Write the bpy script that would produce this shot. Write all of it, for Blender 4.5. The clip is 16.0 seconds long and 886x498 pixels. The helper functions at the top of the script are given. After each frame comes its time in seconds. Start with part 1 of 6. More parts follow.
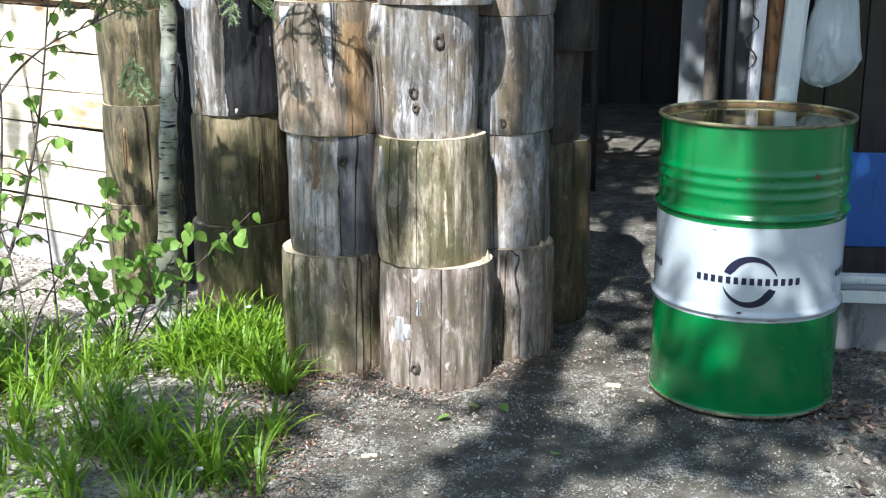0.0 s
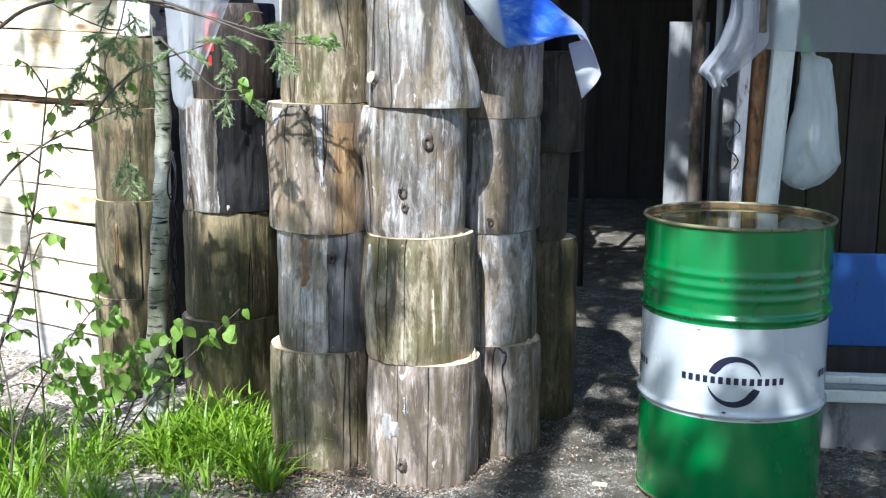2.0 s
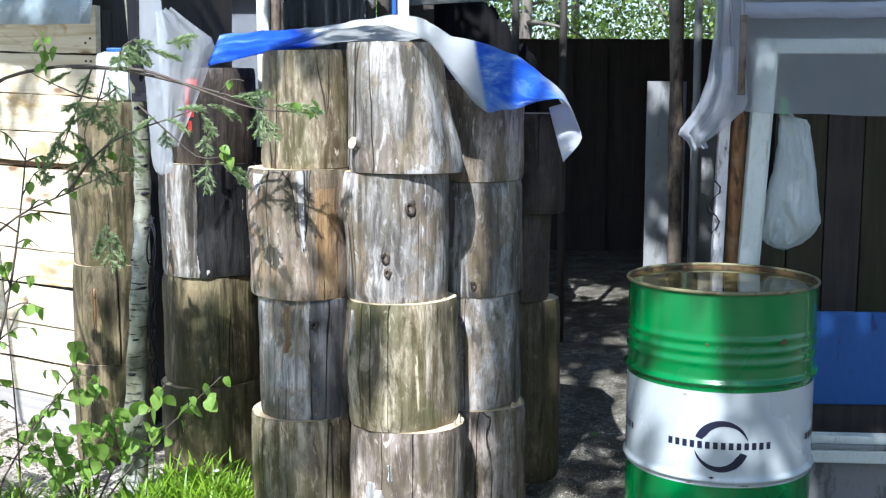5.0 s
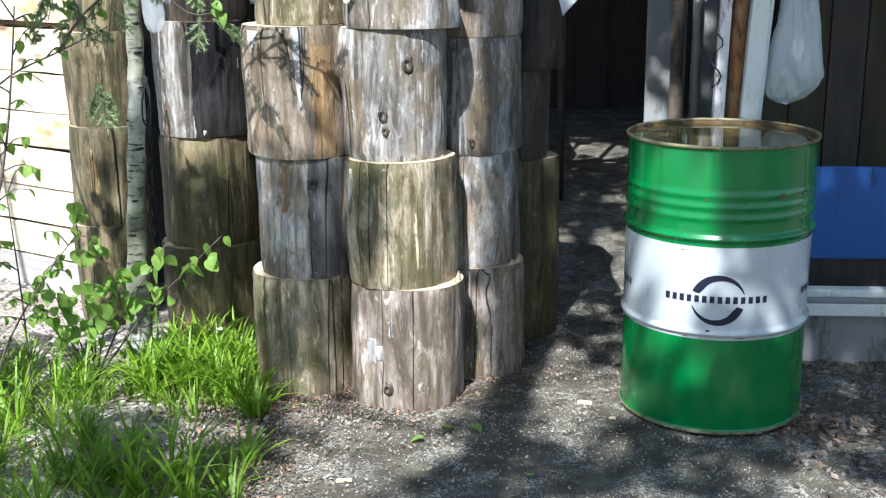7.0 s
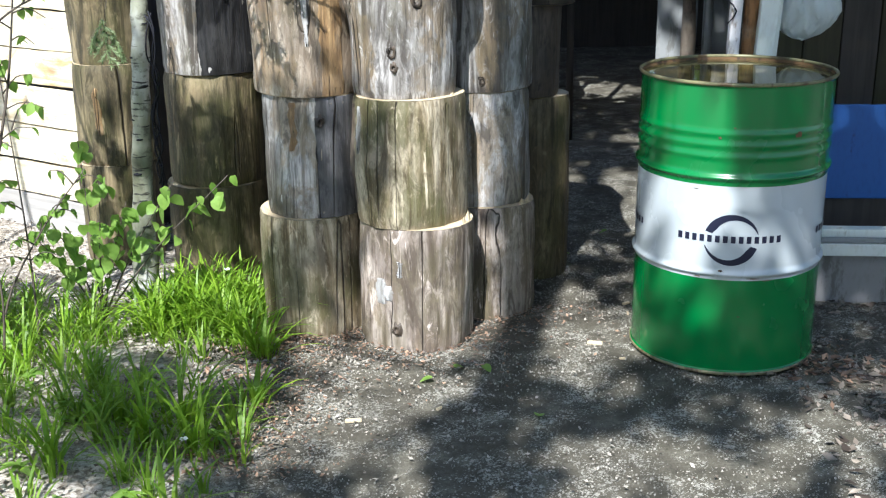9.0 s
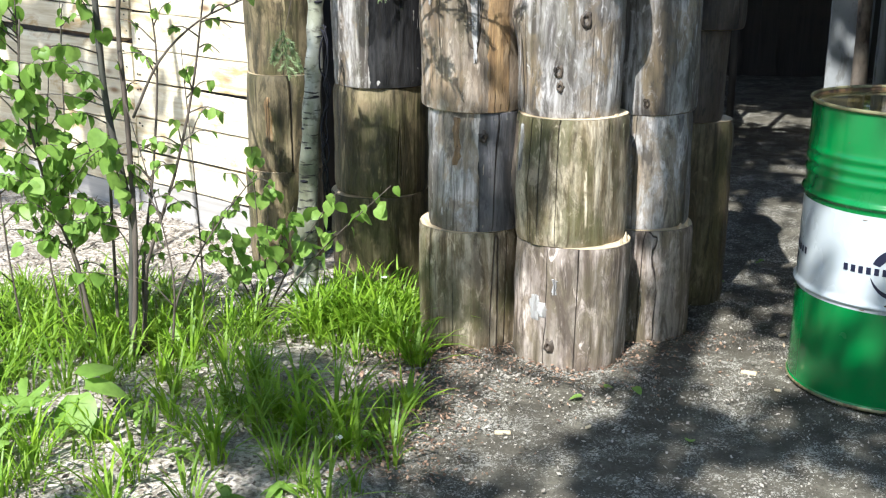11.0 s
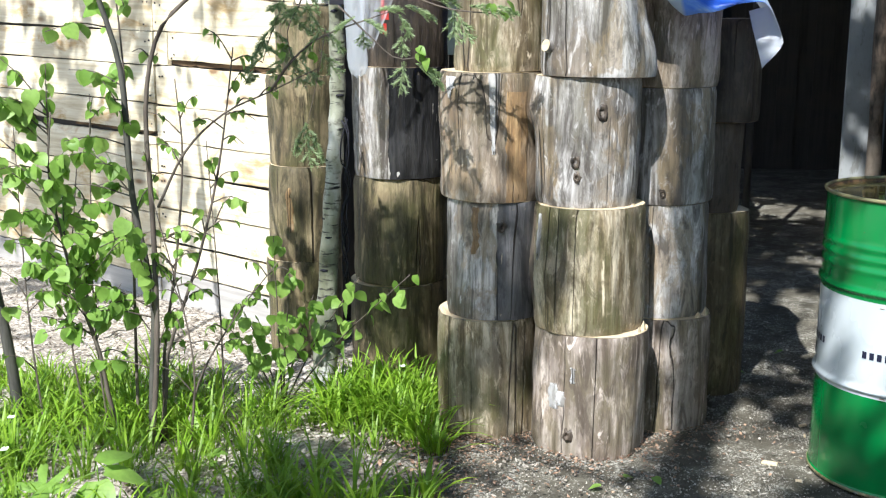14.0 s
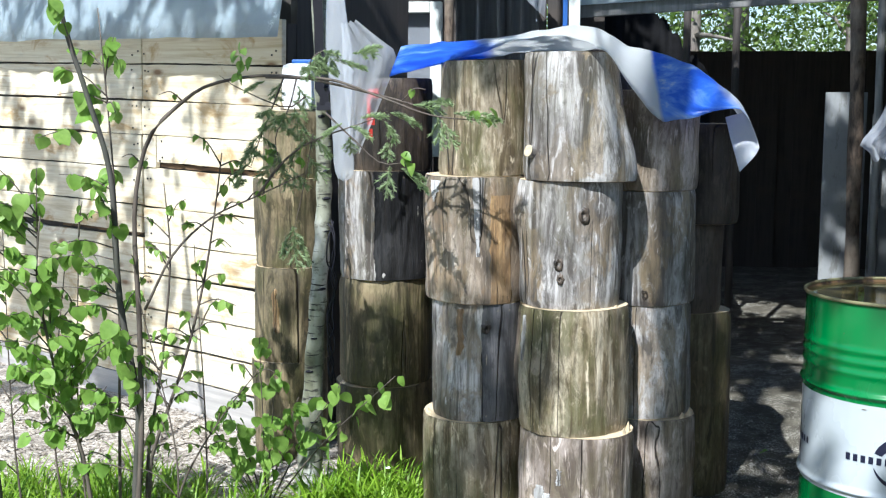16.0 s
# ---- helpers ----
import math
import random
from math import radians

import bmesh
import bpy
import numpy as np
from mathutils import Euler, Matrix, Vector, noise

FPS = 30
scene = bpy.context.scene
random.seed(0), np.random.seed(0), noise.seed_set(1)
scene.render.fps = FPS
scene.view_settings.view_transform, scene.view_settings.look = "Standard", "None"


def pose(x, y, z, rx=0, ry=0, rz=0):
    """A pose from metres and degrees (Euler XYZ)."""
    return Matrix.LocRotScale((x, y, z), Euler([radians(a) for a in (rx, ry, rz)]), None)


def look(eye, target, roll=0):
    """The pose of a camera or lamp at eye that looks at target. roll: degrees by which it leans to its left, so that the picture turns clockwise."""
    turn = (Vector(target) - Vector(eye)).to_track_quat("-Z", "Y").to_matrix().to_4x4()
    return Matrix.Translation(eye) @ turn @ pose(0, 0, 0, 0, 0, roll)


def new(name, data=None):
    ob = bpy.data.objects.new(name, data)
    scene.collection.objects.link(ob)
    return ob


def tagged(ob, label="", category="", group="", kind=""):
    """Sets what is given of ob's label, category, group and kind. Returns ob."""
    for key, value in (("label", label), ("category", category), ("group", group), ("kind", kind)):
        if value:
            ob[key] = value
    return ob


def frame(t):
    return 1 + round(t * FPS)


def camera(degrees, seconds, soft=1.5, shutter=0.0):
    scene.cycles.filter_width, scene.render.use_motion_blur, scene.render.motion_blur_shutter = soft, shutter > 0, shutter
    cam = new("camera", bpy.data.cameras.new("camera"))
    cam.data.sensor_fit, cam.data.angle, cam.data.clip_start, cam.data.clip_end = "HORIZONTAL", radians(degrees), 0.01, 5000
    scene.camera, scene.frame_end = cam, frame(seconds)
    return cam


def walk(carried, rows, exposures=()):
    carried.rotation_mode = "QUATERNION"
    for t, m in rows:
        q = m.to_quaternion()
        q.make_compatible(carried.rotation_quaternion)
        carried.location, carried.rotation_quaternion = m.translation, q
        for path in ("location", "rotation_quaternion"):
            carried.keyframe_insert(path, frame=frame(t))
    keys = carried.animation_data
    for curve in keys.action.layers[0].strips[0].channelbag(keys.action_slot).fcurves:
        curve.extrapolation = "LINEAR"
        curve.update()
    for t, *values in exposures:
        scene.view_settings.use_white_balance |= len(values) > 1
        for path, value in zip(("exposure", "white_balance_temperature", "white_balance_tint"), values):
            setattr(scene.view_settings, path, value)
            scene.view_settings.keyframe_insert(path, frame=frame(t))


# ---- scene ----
cam = camera(43.0, 16.0, 1.25)
PATH = [
    (0, (0.082, -0.281, 1.367), (0.04, 1.653, 0.856), -0.2),
    (0.5, (0.094, -0.287, 1.379), (0.051, 1.653, 0.892), -0.3),
    (1, (0.097, -0.295, 1.392), (0.06, 1.653, 0.939), -0.1),
    (1.5, (0.097, -0.312, 1.385), (0.063, 1.648, 0.985), 0.1),
    (2, (0.088, -0.315, 1.401), (0.064, 1.653, 1.046), 0.3),
    (2.5, (0.083, -0.325, 1.41), (0.062, 1.652, 1.111), 0.4),
    (3, (0.086, -0.321, 1.406), (0.068, 1.665, 1.167), 0.2),
    (5.5, (0.058, -0.285, 1.457), (0.085, 1.692, 1.155), -0.2),
    (6, (0.054, -0.295, 1.457), (0.086, 1.667, 1.07), -0.4),
    (6.5, (0.066, -0.28, 1.451), (0.093, 1.665, 0.985), -0.6),
    (7, (0.073, -0.279, 1.44), (0.088, 1.654, 0.927), -0.6),
    (7.5, (0.062, -0.284, 1.431), (0.08, 1.641, 0.889), -0.4),
    (8, (0.064, -0.274, 1.429), (0.082, 1.639, 0.848), -0.7),
    (8.5, (0.078, -0.252, 1.425), (0.088, 1.653, 0.816), -0.7),
    (9, (0.061, -0.24, 1.423), (0.065, 1.664, 0.81), -0.7),
    (9.5, (0.063, -0.241, 1.429), (-0.021, 1.663, 0.825), -0.8),
    (10, (0.034, -0.258, 1.436), (-0.133, 1.644, 0.842), -0.4),
    (12.5, (0.005, -0.295, 1.38), (-0.276, 1.609, 0.835), -0.0),
    (13, (0.011, -0.271, 1.38), (-0.279, 1.637, 0.856), -0.3),
    (13.5, (0.013, -0.302, 1.399), (-0.275, 1.622, 0.935), -0.3),
    (14, (0.012, -0.324, 1.411), (-0.269, 1.612, 0.996), 0.1),
    (14.5, (0.012, -0.342, 1.416), (-0.263, 1.604, 1.045), 0.3),
    (15, (0.01, -0.345, 1.417), (-0.259, 1.611, 1.099), 0.4),
    (15.5, (0.013, -0.347, 1.43), (-0.252, 1.616, 1.153), 0.2),
    (16, (0.015, -0.358, 1.434), (-0.243, 1.61, 1.188), 0.1),
]
walk(cam, [(t, look(eye, target, roll)) for t, eye, target, roll in PATH], [(0.0, 1.07, 5620, 10), (3.0, 1.06, 5520, 10), (5.5, 1.01, 5520, 10), (7.0, 1.05, 5640, 10), (9.5, 1.05, 5760, 8), (13.0, 1.02, 5950, 9), (14.5, 0.94, 5760, 8), (16.0, 0.83, 5600, 8)])

# ---- light ----
SUN_AZ, SUN_EL = 18.0, 50.0          # the sun stands behind the walk's start, a little to its left
sun_way = Vector((-math.sin(radians(SUN_AZ)) * math.cos(radians(SUN_EL)), -math.cos(radians(SUN_AZ)) * math.cos(radians(SUN_EL)), math.sin(radians(SUN_EL))))
sun = new("sun", bpy.data.lights.new("sun", "SUN"))
sun.data.energy, sun.data.angle, sun.data.color = 5.0, radians(0.53), (1.0, 0.95, 0.87)
sun.matrix_world = look(sun_way * 30, (0, 0, 0))
world = bpy.data.worlds.new("sky")
scene.world = world
world.use_nodes = True
sky = world.node_tree.nodes.new("ShaderNodeTexSky")
sky.sky_type, sky.sun_disc = "NISHITA", False
sky.sun_elevation, sky.sun_rotation = radians(SUN_EL), radians(180 + SUN_AZ)
world.node_tree.links.new(sky.outputs[0], world.node_tree.nodes["Background"].inputs[0])
world.node_tree.nodes["Background"].inputs[1].default_value = 0.105


# ---- materials ----
class Mat:
    """A node material with short calls for the usual nodes."""

    def __init__(self, name, rough=0.7, metal=0.0, spec=0.4):
        self.m = bpy.data.materials.new(name)
        self.m.use_nodes = True
        self.t = self.m.node_tree
        self.b = self.t.nodes["Principled BSDF"]
        self.b.inputs["Roughness"].default_value = rough
        self.b.inputs["Metallic"].default_value = metal
        self.b.inputs["Specular IOR Level"].default_value = spec
        self.coord = None

    def put(self, kind, ins=(), **props):
        n = self.t.nodes.new(kind)
        for k, v in props.items():
            setattr(n, k, v)
        for k, v in dict(ins).items():
            self.feed(n.inputs[k], v)
        return n

    def feed(self, socket, v):
        if isinstance(v, bpy.types.NodeSocket):
            self.t.links.new(v, socket)
        else:
            socket.default_value = v

    def place(self, scale=(1, 1, 1), shift=True, world_space=False):
        if world_space:
            v = self.put("ShaderNodeNewGeometry").outputs["Position"]
        else:
            v = self.put("ShaderNodeTexCoord").outputs["Object"]
            if shift:
                r = self.put("ShaderNodeObjectInfo").outputs["Random"]
                k = self.put("ShaderNodeMath", {0: r, 1: 37.0}, operation="MULTIPLY").outputs[0]
                v = self.put("ShaderNodeVectorMath", {0: v, 1: k}, operation="ADD").outputs[0]
        return self.put("ShaderNodeMapping", {"Vector": v, "Scale": scale}).outputs[0]

    def noise(self, vec, scale=5.0, detail=4.0, rough=0.55, warp=0.0):
        return self.put("ShaderNodeTexNoise", {"Vector": vec, "Scale": scale, "Detail": detail, "Roughness": rough, "Distortion": warp}).outputs["Fac"]

    def cells(self, vec, scale=5.0, out="Distance", feature="F1"):
        return self.put("ShaderNodeTexVoronoi", {"Vector": vec, "Scale": scale}, feature=feature).outputs[out]

    def ramp(self, fac, stops):
        n = self.put("ShaderNodeValToRGB", {"Fac": fac})
        e = n.color_ramp.elements
        while len(e) < len(stops):
            e.new(0.5)
        for el, (p, c) in zip(e, stops):
            el.position = p
            el.color = (*c, 1) if isinstance(c, tuple) else (c, c, c, 1)
        return n.outputs["Color"]

    def mix(self, fac, a, b, how="MIX"):
        n = self.put("ShaderNodeMix", data_type="RGBA", blend_type=how)
        for i, v in ((0, fac), (6, a), (7, b)):
            if isinstance(v, tuple):
                v = (*v, 1)
            self.feed(n.inputs[i], v)
        return n.outputs[2]

    def math(self, op, a, b=0.0):
        return self.put("ShaderNodeMath", {0: a, 1: b}, operation=op).outputs[0]

    def bump(self, height, strength=0.4, dist=0.01, under=None):
        ins = {"Height": height, "Strength": strength, "Distance": dist}
        if under is not None:
            ins["Normal"] = under
        return self.put("ShaderNodeBump", ins).outputs[0]

    def set(self, **k):
        for name, v in k.items():
            name = {"color": "Base Color", "rough": "Roughness", "normal": "Normal", "spec": "Specular IOR Level"}.get(name, name)
            if isinstance(v, tuple) and len(v) == 3:
                v = (*v, 1)
            self.feed(self.b.inputs[name], v)
        return self.m

    def thin(self, colour, share=0.5):
        """Light also passes through, as in a leaf or thin film."""
        tr = self.put("ShaderNodeBsdfTranslucent", {"Color": colour if isinstance(colour, bpy.types.NodeSocket) else (*colour, 1)})
        mx = self.put("ShaderNodeMixShader", {0: share, 1: self.b.outputs[0], 2: tr.outputs[0]})
        self.t.links.new(mx.outputs[0], self.t.nodes["Material Output"].inputs[0])
        return self.m


def log_material(name, pale, mid, dark, streak, streak_amount=0.5, moss=0.0, rough=0.50):
    """Weathered, barked log: long streaks, blotches, fine fibre, scars and drying cracks."""
    k = Mat(name, rough)
    fibre = k.noise(k.place((95, 95, 3.0)), 1.0, 6, 0.65)
    bands = k.noise(k.place((17, 17, 1.5)), 1.0, 5, 0.62, 0.9)
    patch = k.noise(k.place((8, 8, 4.5)), 1.0, 6, 0.65, 0.4)
    blot = k.noise(k.place((42, 42, 16)), 1.0, 6, 0.7)
    scar = k.noise(k.place((26, 26, 5)), 1.0, 4, 0.6, 1.2)
    c = k.ramp(bands, [(0.39, dark), (0.47, mid), (0.56, pale)])
    c = k.mix(k.math("MULTIPLY", k.ramp(patch, [(0.50, 0.0), (0.55, 1.0)]), streak_amount), c, streak)
    c = k.mix(k.ramp(k.noise(k.place((4, 4, 2.5)), 1.0, 4), [(0.44, 0.85), (0.56, 0.0)]), c, k.mix(0.7, c, dark))
    if moss:
        green = k.noise(k.place((6, 6, 3)), 1.0, 6, 0.68)
        c = k.mix(k.math("MULTIPLY", k.ramp(green, [(0.46, 0.0), (0.58, 1.0)]), moss), c, (0.085, 0.085, 0.03))
    c = k.mix(k.ramp(blot, [(0.56, 0.0), (0.68, 0.7)]), c, dark)
    c = k.mix(k.ramp(scar, [(0.64, 0.0), (0.70, 0.75)]), c, tuple(min(1, v * 1.35) for v in pale))
    mottle = k.noise(k.place((30, 30, 9)), 1.0, 7, 0.72, 1.4)
    c = k.mix(k.ramp(mottle, [(0.36, 0.8), (0.47, 0.0)]), c, k.mix(0.75, c, dark))
    c = k.mix(k.ramp(mottle, [(0.55, 0.0), (0.68, 0.65)]), c, pale)
    smear = k.noise(k.place((11, 11, 2.2)), 1.0, 6, 0.7, 1.8)
    c = k.mix(k.ramp(smear, [(0.37, 0.75), (0.45, 0.0)]), c, tuple(v * 0.8 for v in dark))
    c = k.mix(k.ramp(fibre, [(0.34, 0.45), (0.50, 0.0)]), c, k.mix(0.7, c, (0.03, 0.024, 0.018)))
    line = k.noise(k.place((8, 8, 0.25)), 1.0, 2, 0.4, 0.2)
    gate = k.ramp(k.noise(k.place((5, 5, 1.2)), 1.0, 2), [(0.47, 0.0), (0.53, 1.0)])
    crack = k.math("MULTIPLY", gate, k.ramp(k.math("ABSOLUTE", k.math("SUBTRACT", line, 0.5)), [(0.0, 1.0), (0.006, 0.0)]))
    c = k.mix(crack, c, (0.018, 0.014, 0.011))
    high = k.math("SUBTRACT", k.math("ADD", k.math("MULTIPLY", fibre, 0.6), k.math("ADD", k.math("MULTIPLY", blot, 0.7), k.math("MULTIPLY", scar, 0.5))), k.math("MULTIPLY", crack, 2.0))
    return k.set(color=c, normal=k.bump(high, 0.75, 0.007), rough=k.ramp(patch, [(0.3, rough - 0.14), (0.7, rough + 0.16)]))


LOG_GREY = log_material("weathered_grey_wood", (0.62, 0.59, 0.565), (0.36, 0.335, 0.305), (0.09, 0.077, 0.066), (0.30, 0.22, 0.13), 0.65, 0.25)
LOG_STRAW = log_material("straw_wood", (0.62, 0.53, 0.385), (0.31, 0.245, 0.148), (0.095, 0.070, 0.038), (0.42, 0.35, 0.26), 0.6, 0.75)
LOG_ORANGE = log_material("orange_wood", (0.54, 0.46, 0.37), (0.32, 0.25, 0.18), (0.10, 0.078, 0.058), (0.37, 0.24, 0.125), 0.6, 0.3)
LOG_OLIVE = log_material("olive_brown_wood", (0.30, 0.24, 0.14), (0.135, 0.108, 0.058), (0.045, 0.038, 0.022), (0.21, 0.155, 0.085), 0.6, 0.6)
LOG_PINK = log_material("pinkish_wood", (0.64, 0.545, 0.475), (0.36, 0.29, 0.235), (0.11, 0.083, 0.064), (0.27, 0.21, 0.14), 0.7, 0.35)
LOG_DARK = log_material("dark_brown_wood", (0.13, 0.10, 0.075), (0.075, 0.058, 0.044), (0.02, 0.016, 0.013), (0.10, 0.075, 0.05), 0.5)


def cut_face():
    k = Mat("sawn_end_grain", 0.75)
    v = k.place((1, 1, 1), shift=False)
    d = k.put("ShaderNodeVectorMath", {0: k.put("ShaderNodeVectorMath", {0: v, 1: (1, 1, 0)}, operation="MULTIPLY").outputs[0]}, operation="LENGTH").outputs["Value"]
    ring = k.math("SINE", k.math("MULTIPLY", k.math("ADD", d, k.math("MULTIPLY", k.noise(v, 9), 0.02)), 900.0))
    c = k.mix(k.ramp(ring, [(0.2, 0.0), (0.9, 0.35)]), (0.66, 0.54, 0.36), (0.42, 0.28, 0.14))
    c = k.mix(k.ramp(k.noise(v, 14, 5), [(0.5, 0.0), (0.7, 0.5)]), c, (0.40, 0.33, 0.24))
    return k.set(color=c, normal=k.bump(k.noise(v, 90), 0.3, 0.004))


CUT = cut_face()


def wood_material(name, a, b, c3, along=(1.2, 22, 22), stain=0.5, rough=0.7):
    k = Mat(name, rough)
    grain = k.noise(k.place(along), 1.6, 5, 0.6, 0.5)
    wide = k.noise(k.place((1.5, 3, 5)), 1.3, 4)
    c = k.ramp(grain, [(0.32, b), (0.6, a)])
    c = k.mix(k.math("MULTIPLY", k.ramp(wide, [(0.45, 0.0), (0.68, 1.0)]), stain), c, c3)
    return k.set(color=c, normal=k.bump(grain, 0.35, 0.004))




def plank_material():
    """Pale sawn boards: grain, a tone for each board, knots, tannin stains and grey weathering."""
    k = Mat("pale_sawn_planks", 0.75)
    grain = k.noise(k.place((1.2, 22, 30)), 1.6, 6, 0.62, 0.6)
    c = k.ramp(grain, [(0.30, (0.50, 0.41, 0.26)), (0.48, (0.68, 0.60, 0.44)), (0.66, (0.78, 0.73, 0.59))])
    tone = k.put("ShaderNodeObjectInfo").outputs["Random"]
    c = k.mix(k.math("MULTIPLY", tone, 0.3), c, (0.66, 0.52, 0.31))
    stain = k.noise(k.place((3.2, 6, 6)), 1.3, 6, 0.68, 0.8)
    c = k.mix(k.ramp(stain, [(0.53, 0.0), (0.66, 0.8)]), c, (0.43, 0.27, 0.10))
    grey = k.noise(k.place((2.2, 5, 9)), 1.3, 5, 0.7)
    c = k.mix(k.ramp(grey, [(0.54, 0.0), (0.70, 0.45)]), c, (0.42, 0.39, 0.33))
    knot = k.cells(k.place((3.0, 3.0, 7.5)), 1.0)
    c = k.mix(k.ramp(knot, [(0.06, 0.9), (0.12, 0.35), (0.17, 0.0)]), c, (0.20, 0.105, 0.045))
    return k.set(color=c, normal=k.bump(k.math("SUBTRACT", grain, k.ramp(knot, [(0.05, 0.5), (0.12, 0.0)])), 0.4, 0.004))


PLANK = plank_material()
ROTTEN = wood_material("rotten_brown_wood", (0.16, 0.10, 0.055), (0.05, 0.032, 0.02), (0.30, 0.20, 0.11), (4, 30, 30), 0.6, 0.9)
PLANK_GREY = wood_material("grey_footing_board", (0.50, 0.47, 0.44), (0.36, 0.34, 0.32), (0.26, 0.24, 0.22))
# very dark boards: the passage's deep shade is put into their colour
DARKWOOD = wood_material("shade_dark_boards", (0.060, 0.052, 0.046), (0.036, 0.032, 0.029), (0.075, 0.058, 0.045), (22, 22, 1.2))
BROWNWOOD = wood_material("greenish_brown_boards", (0.055, 0.048, 0.026), (0.028, 0.024, 0.015), (0.045, 0.05, 0.02), (18, 18, 1.2))
BARKPOLE = wood_material("brown_bark_pole", (0.17, 0.125, 0.09), (0.035, 0.025, 0.02), (0.26, 0.225, 0.18), (34, 34, 12), 0.7)
GREYPOLE = wood_material("grey_bare_pole", (0.30, 0.30, 0.29), (0.19, 0.19, 0.185), (0.14, 0.13, 0.12), (30, 30, 2))
RUSTWOOD = wood_material("rusty_brown_post", (0.30, 0.145, 0.055), (0.06, 0.034, 0.02), (0.40, 0.31, 0.22), (34, 34, 9), 0.7)


def paint(name, colour, under, wear=0.5, rough=0.5):
    k = Mat(name, rough)
    n = k.noise(k.place((14, 14, 5)), 1.0, 6, 0.65)
    fine = k.noise(k.place((70, 70, 30)), 1.0, 3)
    c = k.mix(k.ramp(n, [(wear, 0.0), (wear + 0.06, 1.0)]), colour, under)
    c = k.mix(k.ramp(fine, [(0.5, 0.0), (0.75, 0.3)]), c, under)
    return k.set(color=c, normal=k.bump(n, 0.3, 0.003))


WHITEPAINT = paint("old_white_paint", (0.74, 0.77, 0.72), (0.46, 0.43, 0.33), 0.60)
PEELED = paint("peeling_white_paint", (0.72, 0.70, 0.70), (0.22, 0.15, 0.11), 0.52)
GREYSHEET = paint("grey_cement_sheet", (0.30, 0.31, 0.31), (0.20, 0.20, 0.19), 0.55, 0.8)
BLUESHEET = paint("blue_painted_sheet", (0.03, 0.11, 0.36), (0.02, 0.055, 0.19), 0.58, 0.45)
PLINTH = paint("grey_plinth_board", (0.26, 0.25, 0.25), (0.15, 0.14, 0.13), 0.55, 0.8)


def drum_paint(name, colour, rough):
    k = Mat(name, rough, 0.0, 0.6)
    n = k.noise(k.place((3, 3, 2), shift=False), 1.5, 4)
    scuff = k.noise(k.place((24, 24, 24), shift=False), 1.0, 6, 0.7)
    c = k.mix(k.ramp(n, [(0.35, 0.0), (0.75, 0.35)]), colour, tuple(v * 0.6 for v in colour))
    c = k.mix(k.ramp(scuff, [(0.69, 0.0), (0.73, 0.8)]), c, (0.10, 0.055, 0.03))
    return k.set(color=c, rough=k.ramp(n, [(0.3, rough), (0.75, rough + 0.14)]), normal=k.bump(n, 0.15, 0.01), **{"Coat Weight": 0.5, "Coat Roughness": 0.12})


GREEN = drum_paint("green_drum_enamel", (0.005, 0.185, 0.038), 0.17)
WHITE = drum_paint("white_drum_enamel", (0.52, 0.56, 0.575), 0.22)
RIM = paint("worn_rim_steel", (0.21, 0.195, 0.10), (0.10, 0.07, 0.035), 0.52, 0.4)
INK = Mat("dark_blue_ink", 0.45).set(color=(0.012, 0.014, 0.035))
RUST = paint("rust_scab", (0.14, 0.08, 0.035), (0.05, 0.03, 0.02), 0.5, 0.85)


def water_material():
    k = Mat("brown_rain_water", 0.03, 0.0, 0.6)
    v = k.place((1, 1, 1), shift=False)
    return k.set(color=k.ramp(k.noise(v, 5, 4), [(0.35, (0.085, 0.068, 0.022)), (0.65, (0.15, 0.12, 0.045))]), normal=k.bump(k.noise(v, 14, 2), 0.03, 0.01))


WATER = water_material()


